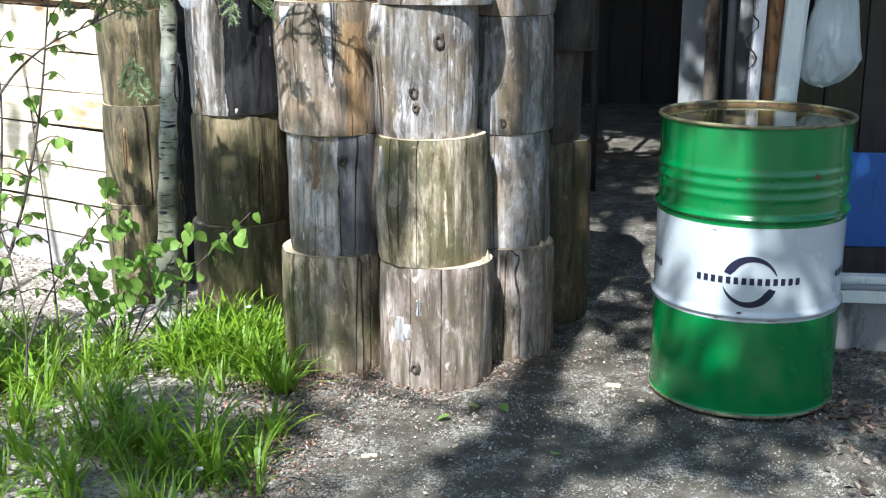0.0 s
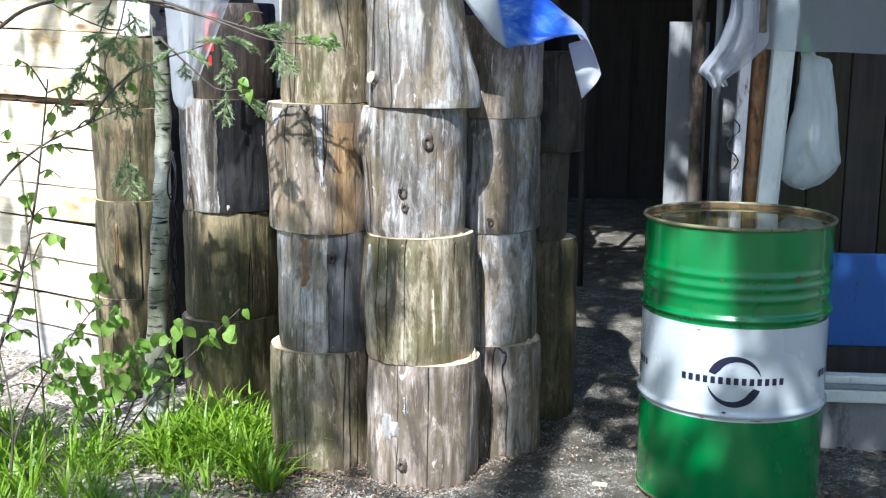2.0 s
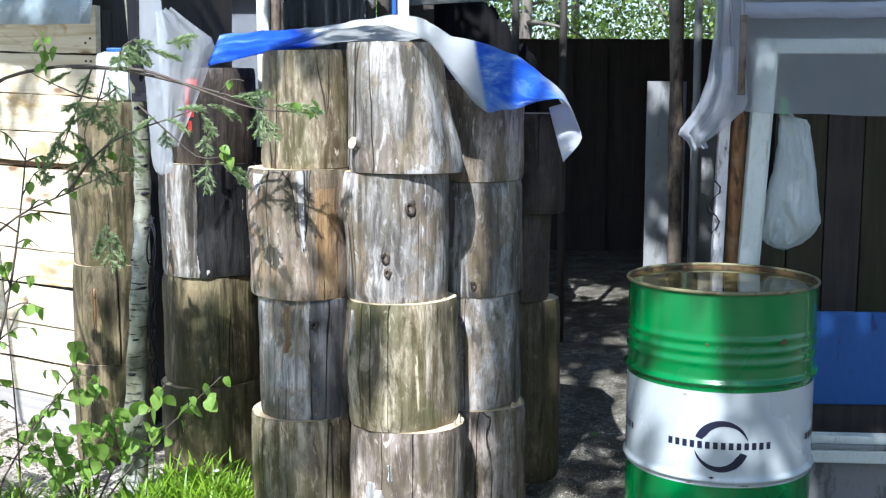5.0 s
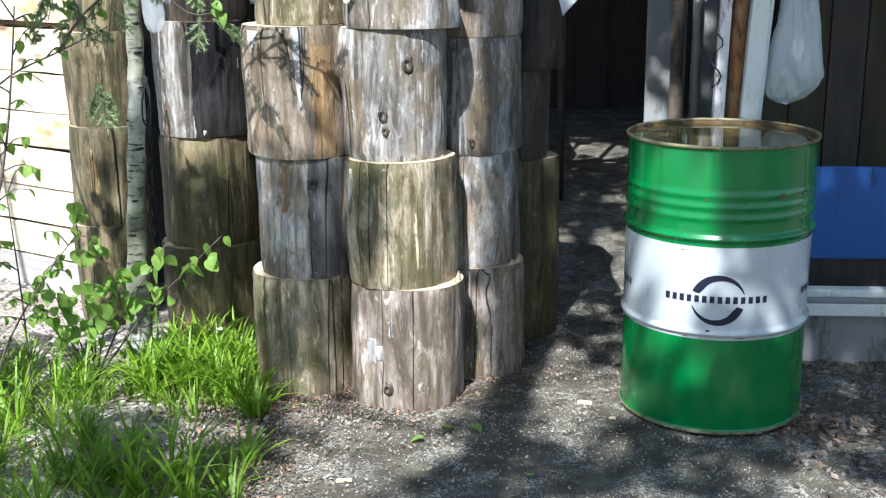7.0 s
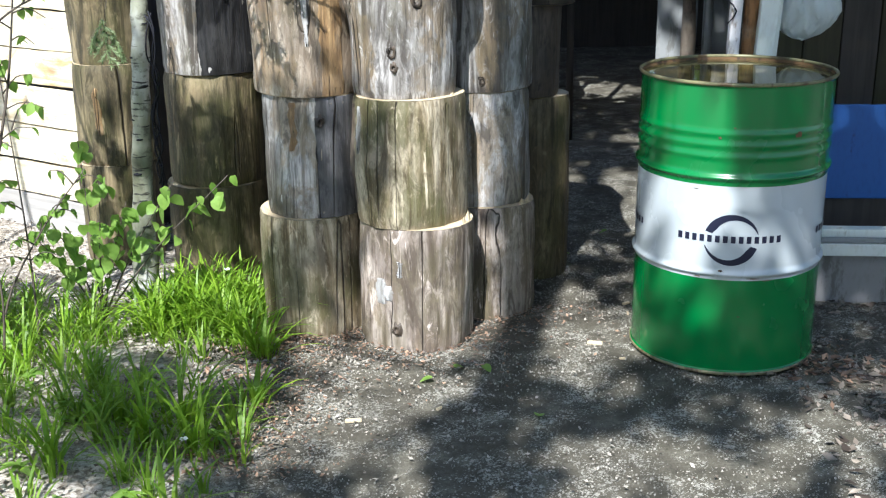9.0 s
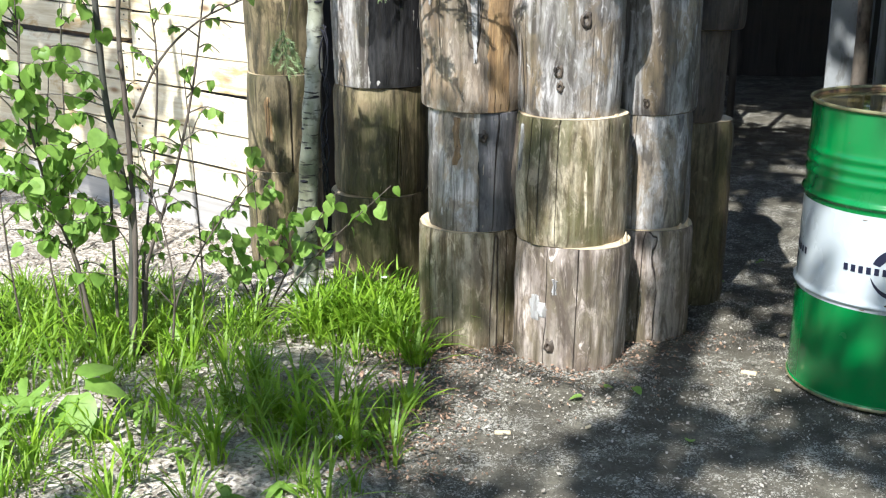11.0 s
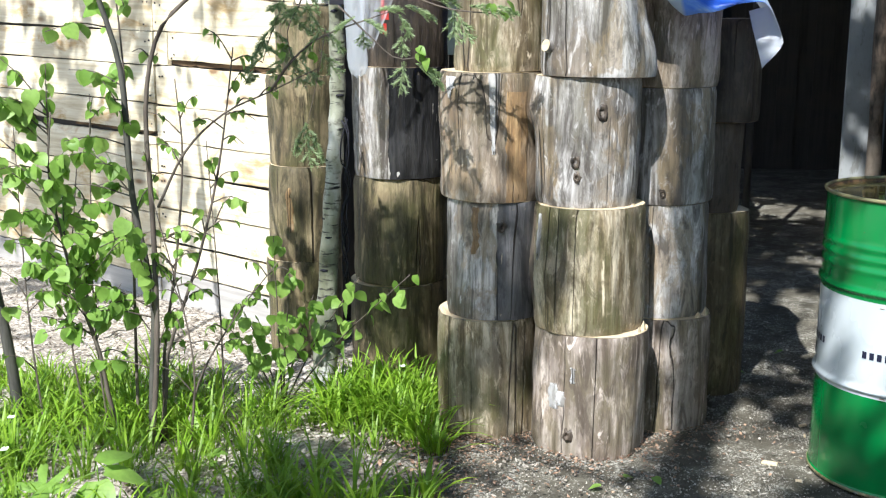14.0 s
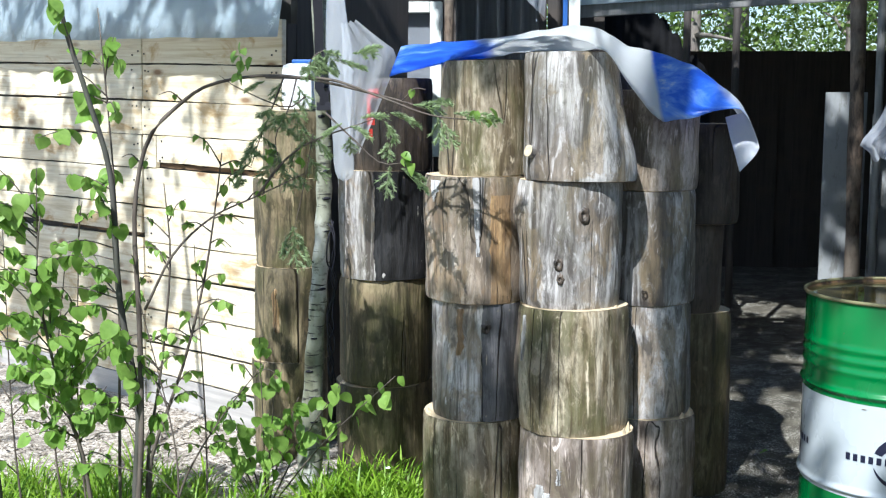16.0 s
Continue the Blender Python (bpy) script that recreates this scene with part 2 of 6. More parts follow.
def ground_material():
    """Dark trodden soil with patches of pale crumbs; leaf litter towards the wall."""
    k = Mat("trodden_soil", 0.9, 0.0, 0.25)
    v = k.place(world_space=True)
    big, mid, fine = k.noise(v, 0.9, 4), k.noise(v, 9, 7, 0.68), k.noise(v, 130, 5, 0.75)
    soil = k.ramp(mid, [(0.3, (0.056, 0.050, 0.037)), (0.52, (0.112, 0.101, 0.076)), (0.72, (0.205, 0.187, 0.145))])
    soil = k.mix(k.ramp(fine, [(0.38, 0.55), (0.52, 0.0)]), soil, (0.040, 0.034, 0.026))
    patchy = k.math("ADD", k.noise(v, 5, 5, 0.7), k.math("MULTIPLY", k.noise(v, 22, 4, 0.7), 0.5))
    for size, share in ((330.0, 0.88), (190.0, 0.92), (95.0, 0.975)):
        warped = k.put("ShaderNodeVectorMath", {0: v, 1: k.math("MULTIPLY", k.noise(v, size * 0.8, 2), 2.2 / size)}, operation="ADD").outputs[0]
        tint = k.put("ShaderNodeSeparateColor", {0: k.cells(warped, size, "Color")}).outputs[0]
        level = k.math("SUBTRACT", tint, k.math("SUBTRACT", share + 0.75, patchy))
        soil = k.mix(k.ramp(level, [(0.0, 0.0), (0.08, 0.85)]), soil, (0.42, 0.40, 0.345))
    damp = k.ramp(k.noise(v, 3.2, 5, 0.65), [(0.36, 0.6), (0.55, 0.0)])
    soil = k.mix(damp, soil, k.mix(0.6, soil, (0.045, 0.038, 0.030)))
    litter = k.ramp(k.noise(v, 60, 6, 0.75), [(0.36, (0.13, 0.105, 0.08)), (0.46, (0.32, 0.275, 0.225)), (0.57, (0.62, 0.57, 0.50))])
    litter = k.mix(k.ramp(k.noise(v, 5, 6, 0.7), [(0.40, 0.5), (0.52, 0.0)]), litter, (0.085, 0.066, 0.048))
    x = k.put("ShaderNodeSeparateXYZ", {0: v}).outputs[0]
    edge = k.math("ADD", x, k.math("MULTIPLY", k.math("SUBTRACT", big, 0.5), 1.6))
    c = k.mix(k.ramp(k.math("ADD", k.math("MULTIPLY", edge, 1.4), 1.45), [(0.15, 1.0), (0.75, 0.0)]), soil, litter)
    return k.set(color=c, normal=k.bump(k.math("ADD", k.math("MULTIPLY", fine, 0.45), mid), 0.55, 0.012))


GROUND = ground_material()


def leaf_material(name, a, b, share=0.45, rough=0.45):
    k = Mat(name, rough)
    r = k.put("ShaderNodeNewGeometry").outputs["Random Per Island"]
    o = k.put("ShaderNodeObjectInfo").outputs["Random"]
    f = k.math("FRACT", k.math("ADD", r, o))
    c = k.mix(f, a, b)
    c = k.mix(k.ramp(k.noise(k.place((40, 40, 40)), 1.0, 3), [(0.4, 0.0), (0.7, 0.4)]), c, tuple(v * 0.6 for v in a))
    k.set(color=c)
    return k.thin(c, share)


LEAF = leaf_material("fresh_birch_leaf", (0.20, 0.36, 0.055), (0.33, 0.50, 0.11), 0.45)
GRASS = leaf_material("fresh_grass", (0.18, 0.34, 0.018), (0.33, 0.50, 0.04), 0.4)
GRASS_DIM = leaf_material("thin_grass", (0.13, 0.25, 0.02), (0.27, 0.41, 0.045), 0.4)
NEEDLE = leaf_material("spruce_needles", (0.27, 0.36, 0.16), (0.40, 0.50, 0.26), 0.35)
DARKLEAF = leaf_material("damp_brown_litter", (0.045, 0.032, 0.024), (0.42, 0.35, 0.28), 0.1, 0.7)
DRYLEAF = leaf_material("dry_leaf_litter", (0.09, 0.066, 0.046), (0.60, 0.54, 0.46), 0.15, 0.7)
CRUMB = leaf_material("rotten_wood_crumbs", (0.10, 0.055, 0.035), (0.46, 0.30, 0.20), 0.05, 0.8)
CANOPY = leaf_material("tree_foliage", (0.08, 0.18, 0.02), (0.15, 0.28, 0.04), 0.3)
# paler copy of the tree foliage, with strong sunlight put into its colour
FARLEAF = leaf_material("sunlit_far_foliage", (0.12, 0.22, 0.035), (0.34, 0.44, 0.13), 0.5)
CHIP = leaf_material("pale_stone_chips", (0.155, 0.14, 0.115), (0.54, 0.50, 0.43), 0.0, 0.8)
PETAL = Mat("white_petal", 0.5).set(color=(0.82, 0.82, 0.80))


def birch_bark():
    k = Mat("birch_bark", 0.6)
    v = k.place((1, 1, 1), shift=False)
    tone = k.noise(k.place((8, 8, 3), shift=False), 1.0, 4)
    c = k.ramp(tone, [(0.35, (0.13, 0.135, 0.085)), (0.52, (0.28, 0.285, 0.215)), (0.66, (0.60, 0.60, 0.56))])
    flake = k.noise(k.place((26, 26, 34), shift=False), 1.0, 6, 0.7)
    c = k.mix(k.ramp(flake, [(0.52, 0.0), (0.62, 0.7)]), c, (0.085, 0.08, 0.06))
    dash = k.noise(k.place((9, 9, 75), shift=False), 1.0, 3, 0.6)
    c = k.mix(k.ramp(dash, [(0.60, 0.0), (0.64, 1.0)]), c, (0.035, 0.032, 0.028))
    return k.set(color=c, normal=k.bump(k.math("ADD", dash, k.noise(v, 40)), 0.4, 0.004))


BIRCH = birch_bark()
TWIG = wood_material("dark_twig_bark", (0.12, 0.095, 0.075), (0.055, 0.042, 0.035), (0.16, 0.14, 0.11), (40, 40, 5))
STEM = wood_material("grey_sapling_bark", (0.085, 0.08, 0.068), (0.045, 0.042, 0.036), (0.055, 0.065, 0.035), (40, 40, 5))
TRUNK = wood_material("rough_tree_bark", (0.20, 0.17, 0.14), (0.08, 0.065, 0.055), (0.28, 0.26, 0.23), (14, 14, 3))


def film_material(name, colour, alpha=0.75, rough=0.3, see=0.0):
    k = Mat(name, rough, 0.0, 0.6)
    n = k.noise(k.place((9, 9, 9)), 1.0, 5)
    k.set(color=k.mix(n, colour, tuple(v * 0.8 for v in colour)), normal=k.bump(k.noise(k.place((22, 22, 10)), 1.0, 4, 0.6, 1.0), 0.8, 0.02))
    k.thin(colour, 0.4)
    if see:
        clear = k.put("ShaderNodeBsdfTransparent")
        out = k.t.nodes["Material Output"].inputs[0]
        mx = k.put("ShaderNodeMixShader", {0: see, 1: out.links[0].from_socket, 2: clear.outputs[0]})
        k.t.links.new(mx.outputs[0], out)
    return k.m


BAG = film_material("white_carrier_bag", (0.82, 0.87, 0.85))
CLEARBAG = film_material("milky_clear_bag", (0.90, 0.93, 0.97), rough=0.10, see=0.62)
FILM = film_material("greenhouse_film", (0.66, 0.70, 0.76), rough=0.22, see=0.60)
CLEARFILM = film_material("clear_film", (0.78, 0.81, 0.88), rough=0.10, see=0.48)
ROLLFILM = film_material("rolled_film", (0.78, 0.82, 0.97), rough=0.07, see=0.35)
FASCIA = film_material("bluish_white_sheet", (0.70, 0.79, 0.84))
REDPRINT = Mat("red_print", 0.4).set(color=(0.62, 0.05, 0.035))
STRAP = Mat("black_webbing", 0.8).set(color=(0.012, 0.012, 0.018))
PLASTICWHITE = paint("white_plastic", (0.80, 0.81, 0.83), (0.62, 0.63, 0.66), 0.62, 0.4)
GREENPLASTIC = Mat("green_plastic", 0.4).set(color=(0.10, 0.50, 0.10))


def banner():
    """Blue and white printed sheet, shiny."""
    k = Mat("blue_white_banner", 0.28, 0.0, 0.6)
    v = k.put("ShaderNodeTexCoord").outputs["UV"]
    n = k.noise(k.put("ShaderNodeMapping", {"Vector": v, "Scale": (5, 3, 1)}).outputs[0], 1.0, 5, 0.6, 0.8)
    sep = k.put("ShaderNodeSeparateXYZ", {0: v})
    u = k.math("ADD", sep.outputs[0], k.math("MULTIPLY", k.math("SUBTRACT", n, 0.5), 0.05))
    u = k.math("ADD", u, k.math("MULTIPLY", k.math("MINIMUM", sep.outputs[1], 0.45), 0.14))
    zone = k.ramp(u, [(0.0, 1.0), (0.235, 1.0), (0.27, 0.0), (0.675, 0.0), (0.69, 1.0), (0.86, 1.0), (0.90, 0.15), (1.0, 0.05)])
    blue = k.ramp(n, [(0.38, (0.025, 0.09, 0.62)), (0.50, (0.06, 0.20, 0.80)), (0.57, (0.25, 0.45, 0.90)), (0.63, (0.78, 0.84, 0.92))])
    c = k.mix(zone, (0.80, 0.81, 0.80), blue)
    k.set(color=c, normal=k.bump(n, 0.25, 0.02))
    return k.thin(c, 0.15)


BANNER = banner()
CURTAIN = wood_material("purple_curtain_cloth", (0.15, 0.10, 0.19), (0.08, 0.055, 0.11), (0.18, 0.15, 0.22), (40, 40, 1))
GREYCLOTH = wood_material("grey_hung_cloth", (0.34, 0.37, 0.41), (0.23, 0.255, 0.29), (0.29, 0.31, 0.34), (30, 30, 1))
KHAKI = paint("khaki_board_paint", (0.30, 0.28, 0.20), (0.18, 0.16, 0.11), 0.55, 0.7)
MATTBLACK = wood_material("matt_black", (0.010, 0.010, 0.011), (0.006, 0.006, 0.006), (0.014, 0.014, 0.014), (8, 8, 8), rough=1.0)
MATTBLACK.node_tree.nodes["Principled BSDF"].inputs["Specular IOR Level"].default_value = 0.08
BAREWOOD = log_material("bare_bleached_wood", (0.62, 0.61, 0.60), (0.46, 0.45, 0.43), (0.22, 0.20, 0.18), (0.60, 0.58, 0.55), 0.4)
# slate-grey wood laid over one half of a log's side
SLATE = log_material("slate_grey_wood", (0.15, 0.145, 0.15), (0.085, 0.085, 0.091), (0.04, 0.04, 0.043), (0.15, 0.14, 0.13), 0.3)
# near-black wood laid over one half of a log's side
NEARBLACK = log_material("near_black_wood", (0.050, 0.049, 0.050), (0.030, 0.030, 0.031), (0.014, 0.014, 0.015), (0.045, 0.042, 0.038), 0.3)
NEARBLACK.node_tree.nodes["Principled BSDF"].inputs["Specular IOR Level"].default_value = 0.1
RESIN = log_material("orange_resin_wood", (0.50, 0.33, 0.16), (0.37, 0.225, 0.10), (0.15, 0.095, 0.05), (0.46, 0.36, 0.24), 0.4)


# ---- mesh helpers ----
def link(name, data, mat, parent=None, label=""):
    ob = new(name, data)
    if mat is not None and not data.materials:
        data.materials.append(mat)
    if parent is not None:
        ob.parent = parent
    if label:
        tagged(ob, label)
    return ob


def part(name, bm, mat, parent=None, label="", smooth=False):
    me = bpy.data.meshes.new(name)
    bm.to_mesh(me)
    bm.free()
    if smooth:
        me.shade_smooth()
    return link(name, me, mat, parent, label)


def mesh_of(name, verts, faces, smooth=False):
    me = bpy.data.meshes.new(name)
    me.from_pydata([tuple(v) for v in verts], [], [tuple(f) for f in faces])
    me.update()
    if smooth:
        me.shade_smooth()
    return me


def empty(name, x=0, y=0, z=0, rz=0):
    ob = new(name)
    ob.matrix_world = pose(x, y, z, 0, 0, rz)
    ob.empty_display_size = 0.1
    return ob


def box(bm, c, s, bevel=0.004, turn=None):
    """A bevelled box of centre c and size s in bm."""
    made = bmesh.ops.create_cube(bm, size=1.0)["verts"]
    bmesh.ops.scale(bm, vec=s, verts=made)
    if bevel:
        edges = list({e for v in made for e in v.link_edges})
        out = bmesh.ops.bevel(bm, geom=edges, offset=min(bevel, min(s) * 0.3), segments=2, affect="EDGES", profile=0.6)
        made = list({v for f in out["faces"] for v in f.verts} | {v for v in made if v.is_valid})
    if turn is not None:
        bmesh.ops.rotate(bm, verts=made, cent=(0, 0, 0), matrix=turn)
    bmesh.ops.translate(bm, vec=c, verts=made)
    return made


def boxed(c, s, bevel=0.004, turn=None):
    bm = bmesh.new()
    box(bm, c, s, bevel, turn)
    return bm


def rough_up(bm, amount, scale, seed=0):
    for v in bm.verts:
        v.co += noise.noise_vector(v.co * scale + Vector((seed * 3.7, seed, 0))) * amount
    return bm


def tube(points, radii, sides=8, cap=True):
    """A tapered tube along a list of places, as vertices and faces."""
    pts = [Vector(p) for p in points]
    verts, faces = [], []
    up = Vector((0.31, 0.17, 0.93)).normalized()
    for i, p in enumerate(pts):
        d = (pts[min(i + 1, len(pts) - 1)] - pts[max(i - 1, 0)]).normalized()
        a = d.cross(up if abs(d.dot(up)) < 0.95 else Vector((1, 0, 0))).normalized()
        b = d.cross(a)
        for s in range(sides):
            t = 2 * math.pi * s / sides
            verts.append(p + (a * math.cos(t) + b * math.sin(t)) * radii[i])
    for i in range(len(pts) - 1):
        for s in range(sides):
            s2 = (s + 1) % sides
            faces.append((i * sides + s, i * sides + s2, (i + 1) * sides + s2, (i + 1) * sides + s))
    if cap:
        faces.append(tuple(range(sides))[::-1])
        faces.append(tuple(range((len(pts) - 1) * sides, len(pts) * sides)))
    return verts, faces


def bend(a, b, n=8, wob=0.02, sag=0.0, seed=0):
    """Places from a to b with some wander, bowed by sag."""
    a, b = Vector(a), Vector(b)
    out = []
    for i in range(n):
        t = i / (n - 1)
        w = noise.noise_vector(Vector((seed * 5.1, t * 3.0, seed * 1.7))) * wob * math.sin(math.pi * t)
        out.append(a.lerp(b, t) + w + Vector((0, 0, sag * math.sin(math.pi * t))))
    return out


def gather(items):
    verts, faces = [], []
    for v, f in items:
        n = len(verts)
        verts += v
        faces += [tuple(i + n for i in q) for q in f]
    return verts, faces


def lathe(profile, sides=64):
    """A turned shape from (radius, height) pairs."""
    bm = bmesh.new()
    rings = []
    for r, z in profile:
        rings.append([bm.verts.new((r * math.cos(2 * math.pi * s / sides), r * math.sin(2 * math.pi * s / sides), z)) for s in range(sides)])
    for a, b in zip(rings, rings[1:]):
        for s in range(sides):
            bm.faces.new((a[s], a[(s + 1) % sides], b[(s + 1) % sides], b[s]))
    return bm, rings


# ---- the ground ----
def build_ground():
    xs = np.concatenate([[-400, -120, -40, -16, -8, -5], np.arange(-3.6, 2.61, 0.05), [3.2, 4.5, 7, 14, 40, 120, 400]])
    ys = np.concatenate([[-400, -120, -40, -12, -4, -1], np.arange(0.6, 5.6, 0.05), [6, 6.8, 7.6, 8.6, 9.6, 12, 18, 40, 120, 400]])
    verts = []
    for y in ys:
        for x in xs:
            z = 0.0
            if -3.7 < x < 2.7 and 0.5 < y < 5.7:
                z = 0.012 * noise.noise(Vector((x * 2.3, y * 2.3, 0))) + 0.006 * noise.noise(Vector((x * 9, y * 9, 3))) - 0.006
                if x > 1.05 and y > 2.2:
                    z += 0.02 * min(1.0, (x - 1.05) * 3) * min(1, (y - 2.2) * 2)
            verts.append((x, y, z))
    w = len(xs)
    faces = [(j * w + i, j * w + i + 1, (j + 1) * w + i + 1, (j + 1) * w + i) for j in range(len(ys) - 1) for i in range(w - 1)]
    tagged(link("ground", mesh_of("ground", verts, faces, True), GROUND), "dark trodden soil with pale crumbs and leaf litter", "ground", kind="structure")


build_ground()


# ---- the log stack ----
def log_side(r, h, seed, wob=0.05, taper=0.0, bulges=(), skew=0.0):
    """The barked side of a log and its two sawn faces."""
    rng = random.Random(seed)
    n, m = 56, 18
    off = Vector((rng.uniform(0, 50), rng.uniform(0, 50), rng.uniform(0, 50)))
    bm = bmesh.new()
    rows = []
    for j in range(m + 1):
        f = j / m
        z = h * f
        row = []
        for i in range(n):
            a = 2 * math.pi * i / n
            c, s = math.cos(a), math.sin(a)
            q = r * (1 + taper * (f - 0.5))
            q *= 1 + wob * noise.noise(off + Vector((c * 1.1, s * 1.1, f * 0.6))) + 0.026 * noise.noise(off + Vector((c * 3.4, s * 3.4, f * 2.6)))
            q += 0.0035 * noise.noise(off + Vector((c * 14, s * 14, f * 5)))
            for ba, bf, amount, wide in bulges:
                da = (a - radians(ba) + math.pi) % (2 * math.pi) - math.pi
                q += amount * math.exp(-((da * r) ** 2 + ((f - bf) * h) ** 2) / (wide * wide))
            if j in (0, m):
                q -= 0.004
            row.append(bm.verts.new((q * c + skew * (f - 0.5), q * s, z)))
        rows.append(row)
    for a, b in zip(rows, rows[1:]):
        for i in range(n):
            bm.faces.new((a[i], a[(i + 1) % n], b[(i + 1) % n], b[i]))
    bm.faces.new(rows[0][::-1])
    top = [v.co.copy() for v in rows[-1]]
    bm.faces.new(rows[-1])
    return bm, top, [v.co.copy() for v in rows[0]]


def log_patch(ob, mat, angle, f0, f1, wide, seed, label, straight=False):
    """A ragged or straight-edged patch of other wood that follows the log's own surface."""
    me = ob.data
    rng = random.Random(seed)
    tree = [(math.atan2(v.co.y, v.co.x), v.co.z, math.hypot(v.co.x, v.co.y)) for v in me.vertices]
    top = max(t[1] for t in tree)

    def radius(a, z):
        near = sorted(tree, key=lambda t: (((t[0] - a + math.pi) % (2 * math.pi) - math.pi) * 0.17) ** 2 + (t[1] - z) ** 2)[:4]
        wts = [1 / (1e-5 + (((t[0] - a + math.pi) % (2 * math.pi) - math.pi) * 0.17) ** 2 + (t[1] - z) ** 2) for t in near]
        return sum(w * t[2] for w, t in zip(wts, near)) / sum(wts)
    bm = bmesh.new()
    rows = []
    n = 14
    for j in range(n + 1):
        f = f0 + (f1 - f0) * j / n
        half = wide / 2 * (0.5 + 0.5 * math.sin(math.pi * min(1, max(0.0, (j + 0.15) / (n + 0.3)))) ** 0.5) * (0.9 + 0.35 * noise.noise(Vector((seed, f * 9, 0))))
        if straight:
            half = wide / 2 * (1 + 0.035 * noise.noise(Vector((seed, f * 7, 0))))
            if mat is BAREWOOD:
                half *= (0.12 + 0.88 * (j / n) ** 0.8) * (1 + 0.5 * noise.noise(Vector((seed, f * 23, 0))))
        mid = radians(angle) + (0.0 if straight else 0.08) * noise.noise(Vector((seed * 2, f * 5, 4)))
        row = []
        m = 15 if straight else 5
        for i in range(m + 1):
            a = mid + half / 0.17 * (2 * i / m - 1) + (0.012 if wide > 0.2 else 0.07) * noise.noise(Vector((i, f * 90, seed)))
            rr = radius(a, f * top) + (0.0013 if straight else 0.0022) - (0.004 if i in (0, m) or (j in (0, n) and not straight) else 0)
            row.append(bm.verts.new((rr * math.cos(a), rr * math.sin(a), f * top)))
        rows.append(row)
    for p, q in zip(rows, rows[1:]):
        for i in range(len(p) - 1):
            bm.faces.new((p[i], p[i + 1], q[i + 1], q[i]))
    part("bare_patch", bm, mat, ob, label, True)


def make_log(x, y, z, r, h, mat, seed, label, turn=0, wob=0.075, taper=0.0, bulges=(), knots=(), stub=None, skew=0.0, group="stacked logs"):
    bm, top, foot = log_side(r, h, seed, wob, taper, bulges, skew)
    ob = part("log", bm, mat, smooth=True)
    ob.data.set_sharp_from_angle(angle=radians(50))
    tip = random.Random(seed + 500)
    ob.matrix_world = pose(x, y, z, tip.uniform(-0.5, 0.5), tip.uniform(-0.5, 0.5), turn)
    tagged(ob, label, "log", group)
    # sawn faces: thin discs set on the ends
    for name, zz, rim in (("top_face", h + 0.0015, top), ("bottom_face", -0.0015, foot)):
        b2 = bmesh.new()
        cx = sum(p.x for p in rim) / len(rim)
        mid = b2.verts.new((cx, 0, zz))
        ring = [b2.verts.new((cx + (p.x - cx) * 0.995, p.y * 0.995, zz)) for p in rim]
        for i in range(len(ring)):
            b2.faces.new((ring[i], ring[(i + 1) % len(ring)], mid) if zz > 0 else (ring[(i + 1) % len(ring)], ring[i], mid))
        part(name, b2, CUT, ob, "pale sawn end" if zz > 0 else "")
    for ka, kf, size in knots:
        b3 = bmesh.new()
        a = radians(ka)
        rings = []
        for rr, out in ((1.35, -0.004), (1.0, 0.003), (0.7, 0.007), (0.42, 0.003), (0.2, -0.002)):
            ring = []
            for i in range(14):
                t = 2 * math.pi * i / 14
                ragged = 1 + 0.75 * noise.noise(Vector((seed, i * 0.9, ka + rr * 2)))
                u, w = math.cos(t) * rr * size * ragged, math.sin(t) * rr * size * ragged * 1.5
                q = math.sqrt(max(1e-6, r * r - u * u)) + out + 0.003 * noise.noise(Vector((i * 2.0, rr * 9, seed)))
                ring.append(b3.verts.new((q * math.cos(a) - u * math.sin(a), q * math.sin(a) + u * math.cos(a), h * kf + w)))
            rings.append(ring)
        for p, q in zip(rings, rings[1:]):
            for i in range(14):
                b3.faces.new((p[i], p[(i + 1) % 14], q[(i + 1) % 14], q[i]))
        b3.faces.new(rings[-1])
        part("knot", b3, LOG_DARK, ob, "dark cracked knot", True)
    if stub:
        sa, sf, sr, sl = stub
        a = radians(sa)
        d = Vector((math.cos(a), math.sin(a), 0.25)).normalized()
        p0 = Vector((math.cos(a) * (r - 0.03), math.sin(a) * (r - 0.03), h * sf))
        v, f = tube([p0, p0 + d * (0.03 + sl * 0.6), p0 + d * (0.03 + sl)], [sr * 1.4, sr * 1.05, sr], 14)
        st = link("branch_stub", mesh_of("branch_stub", v, f[:-1], True), mat, ob, "short sawn branch stub")
        v2 = [p + d * 0.001 for p in v[-14:]]
        link("stub_face", mesh_of("stub_face", v2, [tuple(range(14))]), CUT, st, "pale sawn stub end")
    return ob


G, S, O, V, P, D = LOG_GREY, LOG_STRAW, LOG_ORANGE, LOG_OLIVE, LOG_PINK, LOG_DARK
T = {id(G): "silver-grey weathered", id(S): "straw-coloured stained", id(O): "orange-brown streaked", id(V): "olive-brown mossy", id(P): "pinkish-brown stripped", id(D): "dark brown"}
